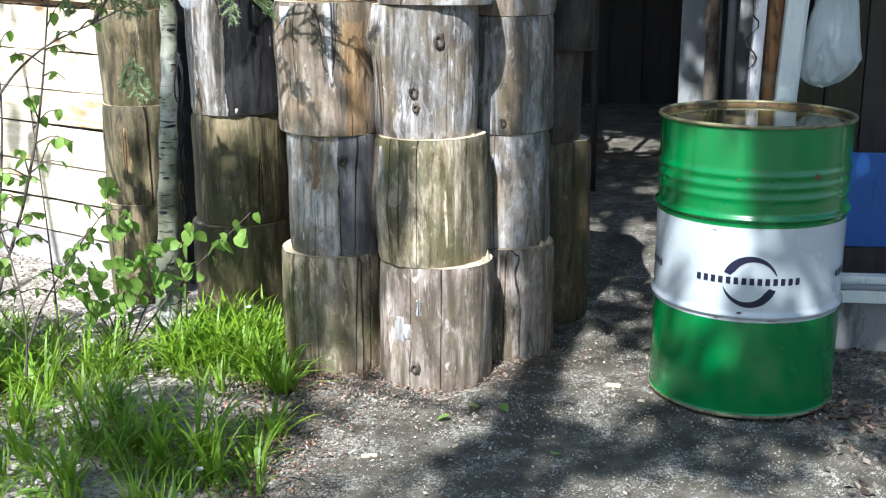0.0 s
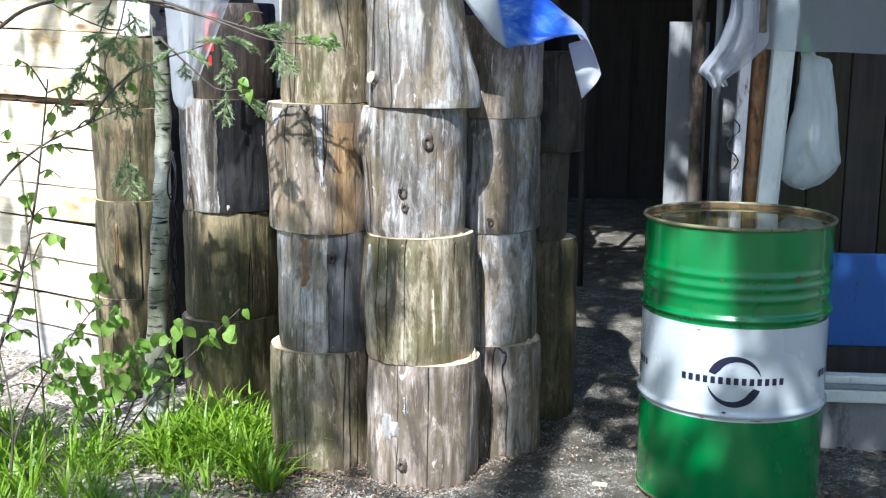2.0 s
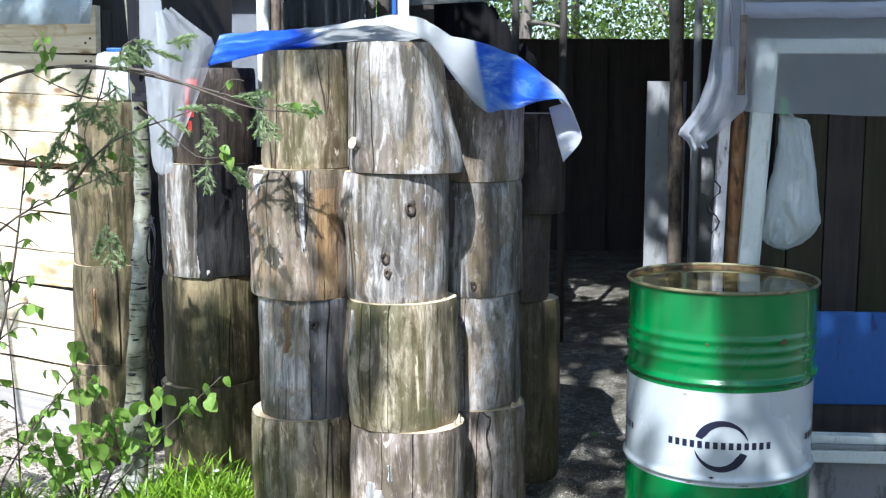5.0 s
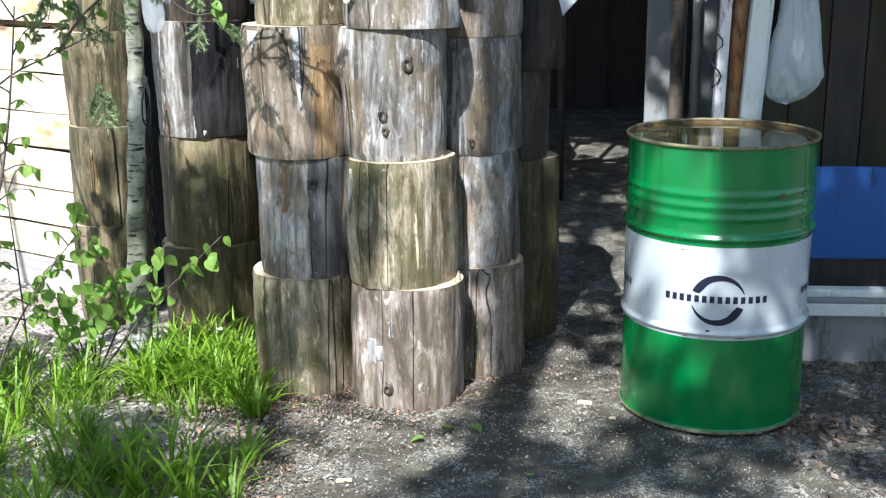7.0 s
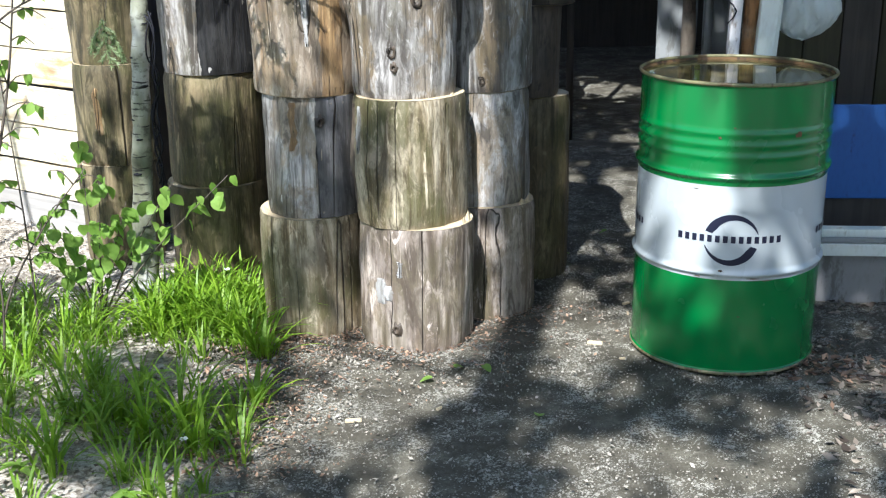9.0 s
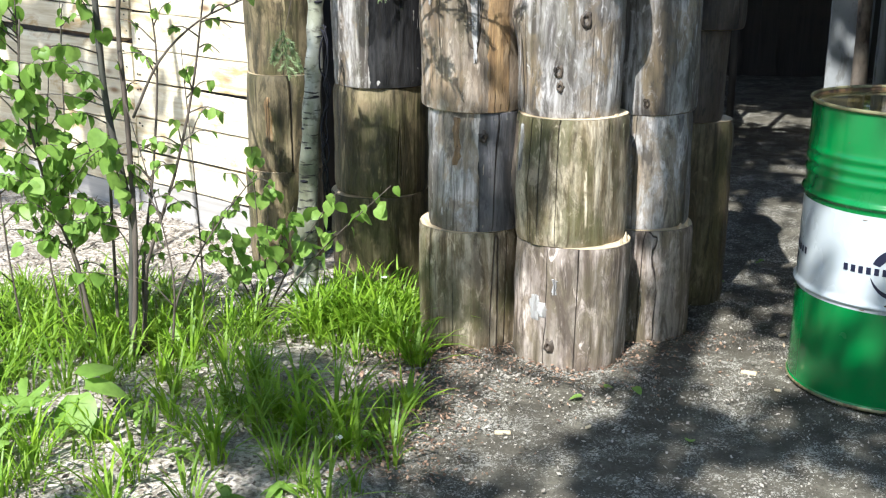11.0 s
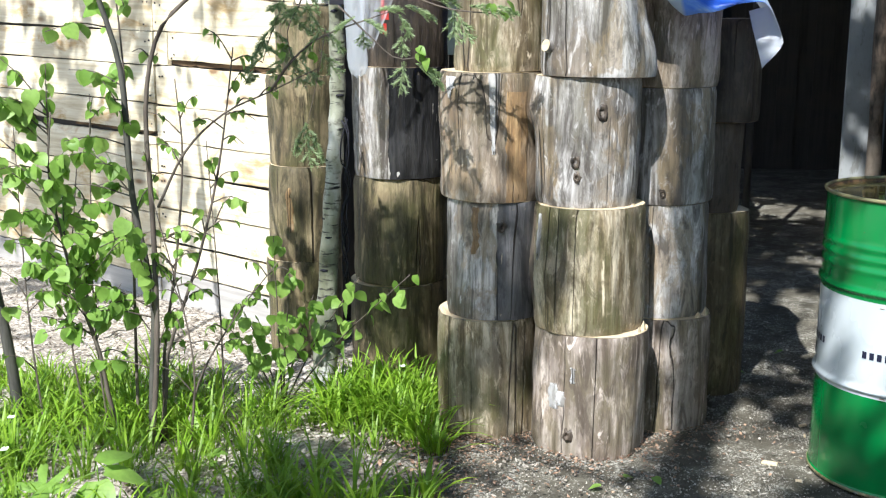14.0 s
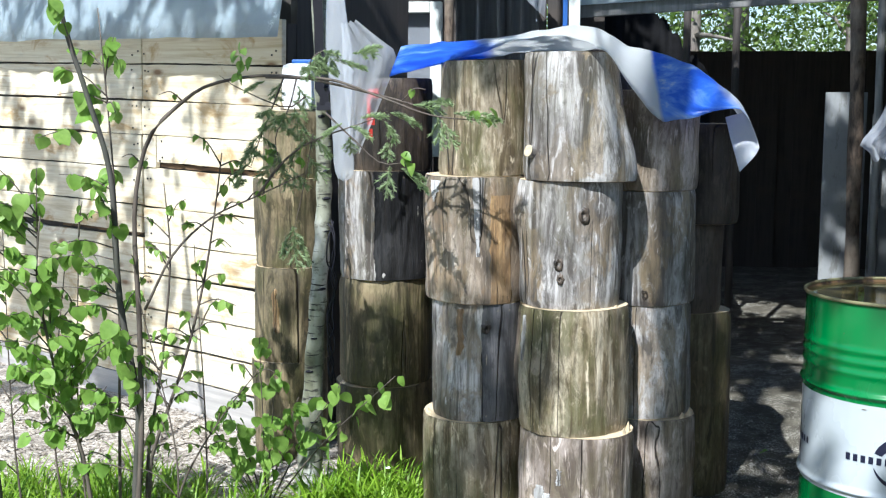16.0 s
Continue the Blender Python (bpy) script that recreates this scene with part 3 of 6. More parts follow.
# x, y, radius, height, material, knots (angle, share of height, size), bulges, stub
COLUMNS = [
    ("front", [
        (-0.014, 3.290, 0.186, 0.412, P, [(-112, 0.2, 0.012)], [(-60, 0.3, 0.006, 0.06)], None),
        (-0.030, 3.302, 0.176, 0.402, S, [], [(-170, 0.5, 0.012, 0.1)], None),
        (-0.048, 3.312, 0.163, 0.402, G, [(-102, 0.66, 0.023), (-74, 0.74, 0.017), (-101, 0.36, 0.014), (-99, 0.24, 0.010)], [(-175, 0.75, 0.022, 0.06), (-104, 0.62, 0.01, 0.05)], None),
        (-0.042, 3.305, 0.166, 0.398, G, [], [(-20, 0.15, 0.02, 0.09)], (-138, 0.2, 0.019, 0.022)),
    ]),
    ("second", [
        (-0.368, 3.412, 0.176, 0.418, S, [], [], None),
        (-0.350, 3.408, 0.164, 0.394, G, [(-78, 0.8, 0.011)], [], None),
        (-0.362, 3.412, 0.176, 0.412, O, [], [(-150, 0.75, 0.012, 0.1)], None),
        (-0.338, 3.425, 0.150, 0.372, S, [], [], None),
    ]),
    ("third", [
        (-0.770, 3.885, 0.182, 0.405, V, [], [], None),
        (-0.765, 3.885, 0.176, 0.402, V, [], [], None),
        (-0.762, 3.880, 0.176, 0.405, G, [], [], None),
        # top log: the shade it stands in is put into its dark colour
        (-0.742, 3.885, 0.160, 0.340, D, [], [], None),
    ]),
    ("fourth", [
        (-1.235, 4.190, 0.158, 0.41, V, [], [], None),
        (-1.225, 4.195, 0.152, 0.39, V, [], [], None),
        (-1.222, 4.190, 0.150, 0.36, V, [(-110, 0.8, 0.02)], [(-110, 0.8, 0.012, 0.06)], None),
        (-1.200, 4.190, 0.130, 0.27, V, [], [], None),
    ]),
    ("fifth", [
        (0.222, 3.548, 0.166, 0.405, P, [], [], None),
        (0.212, 3.560, 0.156, 0.385, G, [], [], None),
        (0.216, 3.555, 0.158, 0.382, G, [(-95, 0.1, 0.011)], [], None),
        (0.222, 3.555, 0.156, 0.330, P, [(-130, 0.3, 0.02)], [], None),
    ]),
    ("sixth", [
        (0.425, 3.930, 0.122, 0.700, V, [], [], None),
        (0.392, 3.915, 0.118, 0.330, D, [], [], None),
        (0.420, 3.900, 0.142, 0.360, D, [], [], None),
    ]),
    # unseen inner columns, added in dark wood to back the dark gaps
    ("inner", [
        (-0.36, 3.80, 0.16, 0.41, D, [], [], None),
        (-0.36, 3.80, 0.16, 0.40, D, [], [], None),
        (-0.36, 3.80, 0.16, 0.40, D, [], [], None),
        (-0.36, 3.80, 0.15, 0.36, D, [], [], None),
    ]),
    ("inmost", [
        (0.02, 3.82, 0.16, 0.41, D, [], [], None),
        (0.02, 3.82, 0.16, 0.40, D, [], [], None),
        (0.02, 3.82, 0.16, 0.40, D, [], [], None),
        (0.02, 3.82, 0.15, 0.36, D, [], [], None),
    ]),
]
SKEW = {("front", 3): -0.035}
TAPER = {("front", 3): -0.15, ("second", 3): -0.08, ("front", 2): 0.04}
PATCHES = {("front", 1): [(-164, 0.1, 0.98, 0.06, BARKPOLE), (-148, 0.55, 0.95, 0.025, BAREWOOD)], ("front", 0): [(-130, 0.38, 0.60, 0.060, BAREWOOD), (-119, 0.42, 0.55, 0.040, BAREWOOD), (-108, 0.62, 0.76, 0.018, BAREWOOD)], ("second", 2): [(-84, 0.38, 1.0, 0.046, BAREWOOD), (-58, 0.0, 0.86, 0.080, RESIN), (-135, 0.8, 0.97, 0.05, BAREWOOD)],
           ("second", 1): [(-110, 0.55, 0.97, 0.03, RESIN), (-44, 0.0, 1.0, 0.250, SLATE)], ("third", 2): [(-50, 0.0, 1.0, 0.285, NEARBLACK)], ("fourth", 1): [(-100, 0.3, 0.8, 0.04, RESIN)]}
# angle on the rim, width, height of the torn splinters left by the saw
SPLINTERS = {("front", 0): [(-32, 0.030, 0.030), (-20, 0.022, 0.040), (-150, 0.02, 0.012)], ("fifth", 0): [(-40, 0.03, 0.024), (-22, 0.022, 0.036)], ("second", 0): [(-165, 0.045, 0.020), (-150, 0.03, 0.010)], ("third", 0): [(-35, 0.04, 0.020), (-20, 0.03, 0.030)],
             ("front", 1): [(-168, 0.028, 0.016), (-30, 0.03, 0.012)]}


def splinter(ob, r, h, angle, wide, tall, seed):
    """A torn pale tongue of wood standing on the rim of a sawn face."""
    rim = [(math.atan2(v.co.y, v.co.x), math.hypot(v.co.x, v.co.y)) for v in ob.data.vertices if v.co.z > h - 1e-4]
    r = min(rim, key=lambda t: abs((t[0] - radians(angle) + math.pi) % (2 * math.pi) - math.pi))[1]
    bm = bmesh.new()
    n = 7
    low, top, back = [], [], []
    for i in range(n):
        f = i / (n - 1)
        a = radians(angle) + (f - 0.5) * wide / r
        up = tall * (math.sin(math.pi * f) ** 0.7) * (0.6 + 0.5 * noise.noise(Vector((seed, i * 1.7, angle))) + 0.2)
        for ring, q, z in ((low, r - 0.003, h - 0.012), (top, r - 0.010, h + max(0.001, up)), (back, r - 0.026, h - 0.004)):
            ring.append(bm.verts.new((q * math.cos(a), q * math.sin(a), z)))
    for i in range(n - 1):
        bm.faces.new((low[i], low[i + 1], top[i + 1], top[i]))
        bm.faces.new((top[i], top[i + 1], back[i + 1], back[i]))
        bm.faces.new((back[i], back[i + 1], low[i + 1], low[i]))
    part("splinter", bm, CUT, ob, "pale torn splinter on the sawn rim")


seed = 11
for place_name, logs in COLUMNS:
    z = 0.0 - 0.012
    for level, (x, y, r, h, mat, knots, bulges, stub) in enumerate(logs):
        seed += 1
        on = "standing on the soil" if level == 0 else "stacked on another log"
        ob = make_log(x, y, z, r, h, mat, seed, f"{T[id(mat)]} upright log round {on}", knots=knots, bulges=bulges, stub=stub,
                      taper=TAPER.get((place_name, level), random.Random(seed).uniform(-0.03, 0.03)), skew=SKEW.get((place_name, level), 0.0))
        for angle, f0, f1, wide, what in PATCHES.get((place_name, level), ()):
            log_patch(ob, what, angle, f0, f1, wide, seed + angle, {BAREWOOD: "bleached bare patch", RESIN: "orange resin streak", SLATE: "smooth slate-grey side", NEARBLACK: "near-black side of the log"}.get(what, "strip of rough brown bark"), what in (SLATE, NEARBLACK) or (place_name, level) == ("second", 2))
        for k, (angle, wide, tall) in enumerate(SPLINTERS.get((place_name, level), ())):
            splinter(ob, r, h, angle, wide, tall, seed + k)
        z += h + 0.003


# ---- the banner over the stack ----
def build_banner():
    """A stiff printed sheet draped over the tops, its front edge waving."""
    nu, nv = 72, 16
    edge = [(0.0, -0.665, 3.42, 1.540), (0.10, -0.52, 3.40, 1.575), (0.2, -0.36, 3.34, 1.615), (0.3, -0.215, 3.26, 1.655), (0.40, -0.06, 3.16, 1.655), (0.5, 0.055, 3.14, 1.612),
            (0.56, 0.11, 3.17, 1.54), (0.64, 0.20, 3.25, 1.43), (0.68, 0.241, 3.30, 1.395), (0.76, 0.325, 3.30, 1.407), (0.86, 0.480, 3.32, 1.440), (0.93, 0.550, 3.36, 1.315), (1.0, 0.490, 3.36, 1.235)]
    ridge = [(0.0, -0.645, 3.55, 1.655), (0.2, -0.36, 3.48, 1.672), (0.4, -0.05, 3.34, 1.700), (0.5, 0.045, 3.33, 1.690), (0.56, 0.13, 3.36, 1.640), (0.68, 0.26, 3.44, 1.610), (0.76, 0.36, 3.46, 1.570), (0.86, 0.49, 3.46, 1.465), (0.93, 0.51, 3.46, 1.43), (1.0, 0.45, 3.46, 1.41)]
    back = [(0.0, -0.66, 4.05, 1.60), (0.2, -0.36, 4.05, 1.64), (0.5, 0.03, 4.05, 1.66), (0.7, 0.26, 4.05, 1.60), (0.86, 0.52, 4.02, 1.46), (1.0, 0.60, 3.90, 1.33)]

    def at(rows, u):
        """A rounded line through the rows, by the share u in the first column."""
        for i, (a, b) in enumerate(zip(rows, rows[1:])):
            if u <= b[0] + 1e-9:
                t = (u - a[0]) / (b[0] - a[0])
                p, q, w, e = (Vector(rows[max(0, min(len(rows) - 1, i + k))][1:]) for k in (-1, 0, 1, 2))
                return q.lerp(w, t) * 0.35 + 0.65 * 0.5 * (2 * q + (w - p) * t + (2 * p - 5 * q + 4 * w - e) * t * t + (3 * q - p - 3 * w + e) * t ** 3)
    bm = bmesh.new()
    uv = bm.loops.layers.uv.new("UVMap")
    grid = []
    for i in range(nu + 1):
        u = i / nu
        e, b = at(edge, u), at(back, u)
        row = []
        for j in range(nv + 1):
            v = j / nv
            rg = at(ridge, u)
            p = e.lerp(rg, v / 0.45) if v < 0.45 else rg.lerp(b, (v - 0.45) / 0.55)
            p.z += 0.010 * noise.noise(Vector((p.x * 7, p.y * 7, 1))) + 0.006 * noise.noise(Vector((p.x * 19, p.y * 19, 5)))
            row.append((bm.verts.new(p), (u, v)))
        grid.append(row)
    for i in range(nu):
        for j in range(nv):
            q = [grid[i][j], grid[i + 1][j], grid[i + 1][j + 1], grid[i][j + 1]]
            f = bm.faces.new([c[0] for c in q])
            for l, c in zip(f.loops, q):
                l[uv].uv = c[1]
    bmesh.ops.solidify(bm, geom=bm.faces[:], thickness=0.002)
    ob = part("banner_sheet", bm, BANNER, smooth=True)
    tagged(ob, "blue and white printed plastic sheet draped over the logs", "tarpaulin")


build_banner()


# ---- the drum ----
def build_drum():
    base = empty("oil_drum", 0.968, 3.166, 0.004)
    tagged(base, "green steel oil drum with white band, rainwater on lid", "oil drum")
    R = 0.2855

    def shell(z0, z1):
        prof = []
        n = max(2, int((z1 - z0) / 0.003))
        for i in range(n + 1):
            z = z0 + (z1 - z0) * i / n
            r = R
            for rz, amp, w in ((0.740, 0.0035, 0.010), (0.707, 0.0035, 0.010), (0.673, 0.0035, 0.010), (0.612, 0.0095, 0.0085), (0.322, 0.0095, 0.0085)):
                r += amp * math.exp(-((z - rz) / w) ** 2)
            if z > 0.87:
                r += 0.004 * (z - 0.87) / 0.015
            prof.append((r, z))
        return prof
    lower, _ = lathe([(R - 0.02, 0.0), (R + 0.002, 0.0), (R + 0.004, 0.006), (R + 0.002, 0.013)] + shell(0.013, 0.303), 96)
    part("lower_body", lower, GREEN, base, "glossy green enamel", True)
    band, _ = lathe(shell(0.303, 0.588), 96)
    belt = part("middle_band", band, WHITE, base, "white enamel band with dark print", True)
    upper, _ = lathe(shell(0.588, 0.880), 96)
    part("upper_body", upper, GREEN, base, "glossy green ribbed enamel", True)
    rim = lathe([(R + 0.0035 + 0.0045 * math.cos(t), 0.882 + 0.0055 * math.sin(t)) for t in np.linspace(-math.pi / 2, 1.5 * math.pi, 11)], 96)[0]
    part("top_rim", rim, RIM, base, "worn rolled steel rim", True)
    foot = lathe([(R + 0.003 + 0.0035 * math.cos(t), 0.005 + 0.005 * math.sin(t)) for t in np.linspace(-math.pi / 2, 1.5 * math.pi, 9)], 96)[0]
    part("foot_rim", foot, RIM, base, "", True)
    inner = lathe([(R + 0.001, 0.880), (R - 0.003, 0.870), (R - 0.006, 0.850), (0.002, 0.850)], 96)[0]
    part("lid", inner, RUST, base, "rusty brown sunken lid", True)
    bm = bmesh.new()
    bmesh.ops.create_circle(bm, cap_ends=True, segments=96, radius=R - 0.002)
    bmesh.ops.translate(bm, vec=(0, 0, 0.871), verts=bm.verts[:])
    part("rain_water", bm, WATER, base, "shallow brown rainwater lying on the lid")

    # the print: a row of bars and two crescents, wrapped round the shell
    def wrapped(bm, angle, z, lift=0.0018):
        for v in bm.verts:
            a = angle + v.co.x / R
            v.co = Vector(((R + lift) * math.cos(a), (R + lift) * math.sin(a), z + v.co.y))
        return bm

    def bar(x0, wide, height):
        """One plain bar in the place of a character of the maker's name."""
        bm = bmesh.new()
        cols = [[bm.verts.new((x0 + wide * k / 2, y, 0)) for y in (-height / 2, height / 2)] for k in range(3)]
        for p, q in zip(cols, cols[1:]):
            bm.faces.new((p[0], q[0], q[1], p[1]))
        return bm

    def crescent(upper_one):
        bm = bmesh.new()
        n = 40
        a0, a1 = (162, 14) if upper_one else (-18, -166)
        outer, innr = [], []
        for i in range(n + 1):
            t = i / n
            a = radians(a0 + (a1 - a0) * t)
            w = 0.027 * min(1.0, 0.72 + t * 2.2) * (1 - t) ** 0.75 + 0.0012
            ro = 0.078
            outer.append(bm.verts.new((ro * 1.02 * math.cos(a), ro * math.sin(a), 0)))
            innr.append(bm.verts.new(((ro - w) * 1.02 * math.cos(a), (ro - w) * math.sin(a), 0)))
        for i in range(n):
            bm.faces.new((outer[i], outer[i + 1], innr[i + 1], innr[i]))
        return bm
    for turn in (-102.5, -9.5, 163.5, 73.5):
        a = radians(turn)
        for k in range(14):
            part("print_bar", wrapped(bar(-0.156 + k * 0.0225, 0.0135, 0.021), a, 0.429), INK, belt)
        for up in (True, False):
            part("print_crescent", wrapped(crescent(up), a + 0.01, 0.427, 0.0011), INK, belt, "dark blue printed crescent")
    # chips and scabs of rust
    rng = random.Random(5)
    for ang, z, sx, sz in ((-66, 0.735, 0.012, 0.010), (-112, 0.73, 0.006, 0.004), (-104, 0.76, 0.004, 0.003), (-107, 0.334, 0.009, 0.004), (-88, 0.312, 0.02, 0.002), (-124, 0.575, 0.008, 0.0015), (-95, 0.19, 0.005, 0.002), (-120, 0.311, 0.012, 0.002), (-80, 0.305, 0.014, 0.002)):
        bm = bmesh.new()
        ring = []
        for i in range(16):
            t = 2 * math.pi * i / 16
            k = rng.uniform(0.55, 1.1)
            ring.append(bm.verts.new((math.cos(t) * sx * k, math.sin(t) * sz * k, 0)))
        mid = bm.verts.new((0, 0, 0))
        for i in range(16):
            bm.faces.new((ring[i], ring[(i + 1) % 16], mid))
        part("rust_chip", wrapped(bm, radians(ang), z, 0.0035 if z > 0.6 else 0.009 if z < 0.34 and z > 0.3 else 0.0014), RUST, base, "brown rust chip")


build_drum()


# ---- the plank shed wall ----
def build_plank_wall():
    """Boards one above another on a wall that runs back to the left."""
    a, b = Vector((-4.485, 6.301, 0)), Vector((-1.327, 4.341, 0))
    length = (b - a).length
    yaw = math.degrees(math.atan2((b - a).y, (b - a).x))
    base = empty("wall_plank", a.x, a.y, 0, yaw)
    base.matrix_world = pose(a.x, a.y, 0.095, 0, 1.7, yaw)
    tagged(base, "pale sawn plank wall of a shed, dappled with sun", "wall", kind="structure")
    part("backing", boxed((length / 2, 0.06, 0.86), (length, 0.05, 1.90), 0), DARKWOOD, base)
    joint = 2.745
    # board edges beside the joint, the slope of each board, and the open gap above it
    far = [(-0.12, 1.3, 0.007), (0.085, 1.3, 0.010), (0.238, 1.3, 0.006), (0.405, 1.3, 0.007), (0.607, 1.3, 0.034), (0.812, 1.0, 0.007), (0.948, 1.2, 0.006), (1.130, 0.9, 0.010), (1.296, 0.4, 0.011), (1.466, 0.1, 0.008), (1.638, 0.0, 0.006), (1.83, 0.0, 0.006)]
    near = [(-0.12, 0.6, 0.008), (0.152, 1.4, 0.012), (0.302, 1.4, 0.006), (0.466, 1.3, 0.011), (0.641, 1.5, 0.005), (0.794, 1.2, 0.006), (0.964, 0.9, 0.034), (1.176, 0.5, 0.004), (1.306, 0.1, 0.007), (1.465, -0.2, 0.008), (1.638, 0.0, 0.006), (1.83, 0.0, 0.006)]
    rng = random.Random(3)

    def plank(i, x0, x1, z0, z1, gap, slope, pivot):
        bm = bmesh.new()
        box(bm, (0, 0, 0), (x1 - x0, 0.026, z1 - z0 - gap), 0.003)
        bmesh.ops.subdivide_edges(bm, edges=[e for e in bm.edges if abs(e.verts[0].co.x - e.verts[1].co.x) > 0.06], cuts=max(3, int((x1 - x0) / 0.05)))
        for v in bm.verts:
            edge = 1 if v.co.z > 0 else 9
            v.co.z += 0.005 * noise.noise(Vector((v.co.x * 2.2 + i * 7, edge, x0))) + 0.0035 * noise.noise(Vector((v.co.x * 13 + i * 5, edge, x0)))
            # torn, rotten edge where the gap is widest
            if gap > 0.03 and v.co.z > 0:
                v.co.z -= 0.012 * max(0.0, noise.noise(Vector((v.co.x * 24, 3, x0)))) - 0.003
            v.co.y += 0.003 * noise.noise(Vector((v.co.x * 1.5 + i * 3, v.co.z * 3, 2)))
        ob = part("plank", bm, PLANK_GREY if i == 0 else PLANK, base)
        mid = (x0 + x1) / 2
        ob.matrix_basis = pose(mid, 0.012 + rng.uniform(-0.005, 0.005), (z0 + z1 - gap) / 2 + math.tan(radians(slope)) * (mid - pivot), 0, -slope, 0)
        return ob

    for rows, x0, x1, pivot in ((far, 0.0, joint, 2.05), (near, joint, length, 3.15)):
        for i, ((z0, slope, gap), (z1, _, _)) in enumerate(zip(rows, rows[1:])):
            open_end = 0.010 if 0.55 < z0 < 1.25 else 0.003
            a0, a1 = (x0, x1 - open_end) if x0 == 0 else (x0 + open_end * 0.4, x1)
            if x0 > 0 and i == 7:
                # the short offcut beside the joint reaches down over the wide gap
                plank(i, a0, a0 + 0.10, z0 - 0.026, z1, gap, slope, pivot)
                a0 += 0.106
            plank(i, a0, a1, z0, z1, gap, slope, pivot)
            for nx in (a0 + 0.03, a0 + 0.055, a1 - 0.06, a1 - 0.03):
                for dz in (-0.045, 0.04):
                    if i and rng.random() < 0.75:
                        px = nx + rng.uniform(-0.012, 0.012)
                        part("nail", boxed((px, -0.0045, (z0 + z1) / 2 + dz + rng.uniform(-0.015, 0.015) + math.tan(radians(slope)) * (px - pivot)), (0.008, 0.004, 0.008), 0.001), STRAP, base)
    # rotten slivers left in the two wide gaps
    for x0, x1, z, slope in ((2.86, 3.58, 1.152, 0.6), (2.02, 2.72, 0.800, 1.3), (1.25, 1.60, 0.775, 1.3)):
        bm = bmesh.new()
        box(bm, (0, 0, 0), (x1 - x0, 0.012, 0.030), 0.002)
        bmesh.ops.subdivide_edges(bm, edges=[e for e in bm.edges if abs(e.verts[0].co.x - e.verts[1].co.x) > 0.06], cuts=40)
        for v in bm.verts:
            v.co.z *= 0.65 + 0.9 * noise.noise(Vector((v.co.x * 19, 2 if v.co.z > 0 else 8, z)))
        ob = part("sliver", bm, ROTTEN, base, "rotten brown sliver in a gap")
        ob.matrix_basis = pose((x0 + x1) / 2, 0.022, z + 0.012, 0, -slope, 0)
    # the sheet that hangs over the top as a fascia, its lower edge uneven
    bm = bmesh.new()
    n = 60
    rows = []
    for j in range(7):
        row = []
        for i in range(n + 1):
            x = length * 1.06 * i / n - 0.1
            z = 1.745 + 0.6 * j / 6 + (0.010 * noise.noise(Vector((x * 3, 0, 4))) + 0.004 * noise.noise(Vector((x * 11, 0, 4)))) * (1 - j / 6)
            y = -0.13 + 0.012 * math.sin(x * 40) * 0.4 + 0.02 * noise.noise(Vector((x * 2, z * 2, 6))) + 0.10 * j / 6
            row.append(bm.verts.new((x, y, z)))
        rows.append(row)
    for p, q in zip(rows, rows[1:]):
        for i in range(n):
            bm.faces.new((p[i], p[i + 1], q[i + 1], q[i]))
    bmesh.ops.solidify(bm, geom=bm.faces[:], thickness=0.004)
    sheet = part("eave_sheet", bm, FASCIA, smooth=True)
    sheet.matrix_world = base.matrix_world.copy()
    tagged(sheet, "bluish white plastic sheet hanging along the shed eave", "roof sheet", kind="structure")
    roof = part("shed_roof", boxed((length / 2, 0.42, 2.36), (length + 0.1, 1.0, 0.03), 0.004), GREYSHEET)
    roof.matrix_world = base.matrix_world.copy()
    tagged(roof, "flat grey sheet roof of the plank shed", "roof", kind="structure")
    side = part("wall_shed_side", boxed((length - 0.02, 0.45, 1.13), (0.04, 0.72, 2.26), 0.002), DARKWOOD)
    side.matrix_world = base.matrix_world.copy()
    tagged(side, "dark board side wall of the shed", "wall", kind="structure")


build_plank_wall()


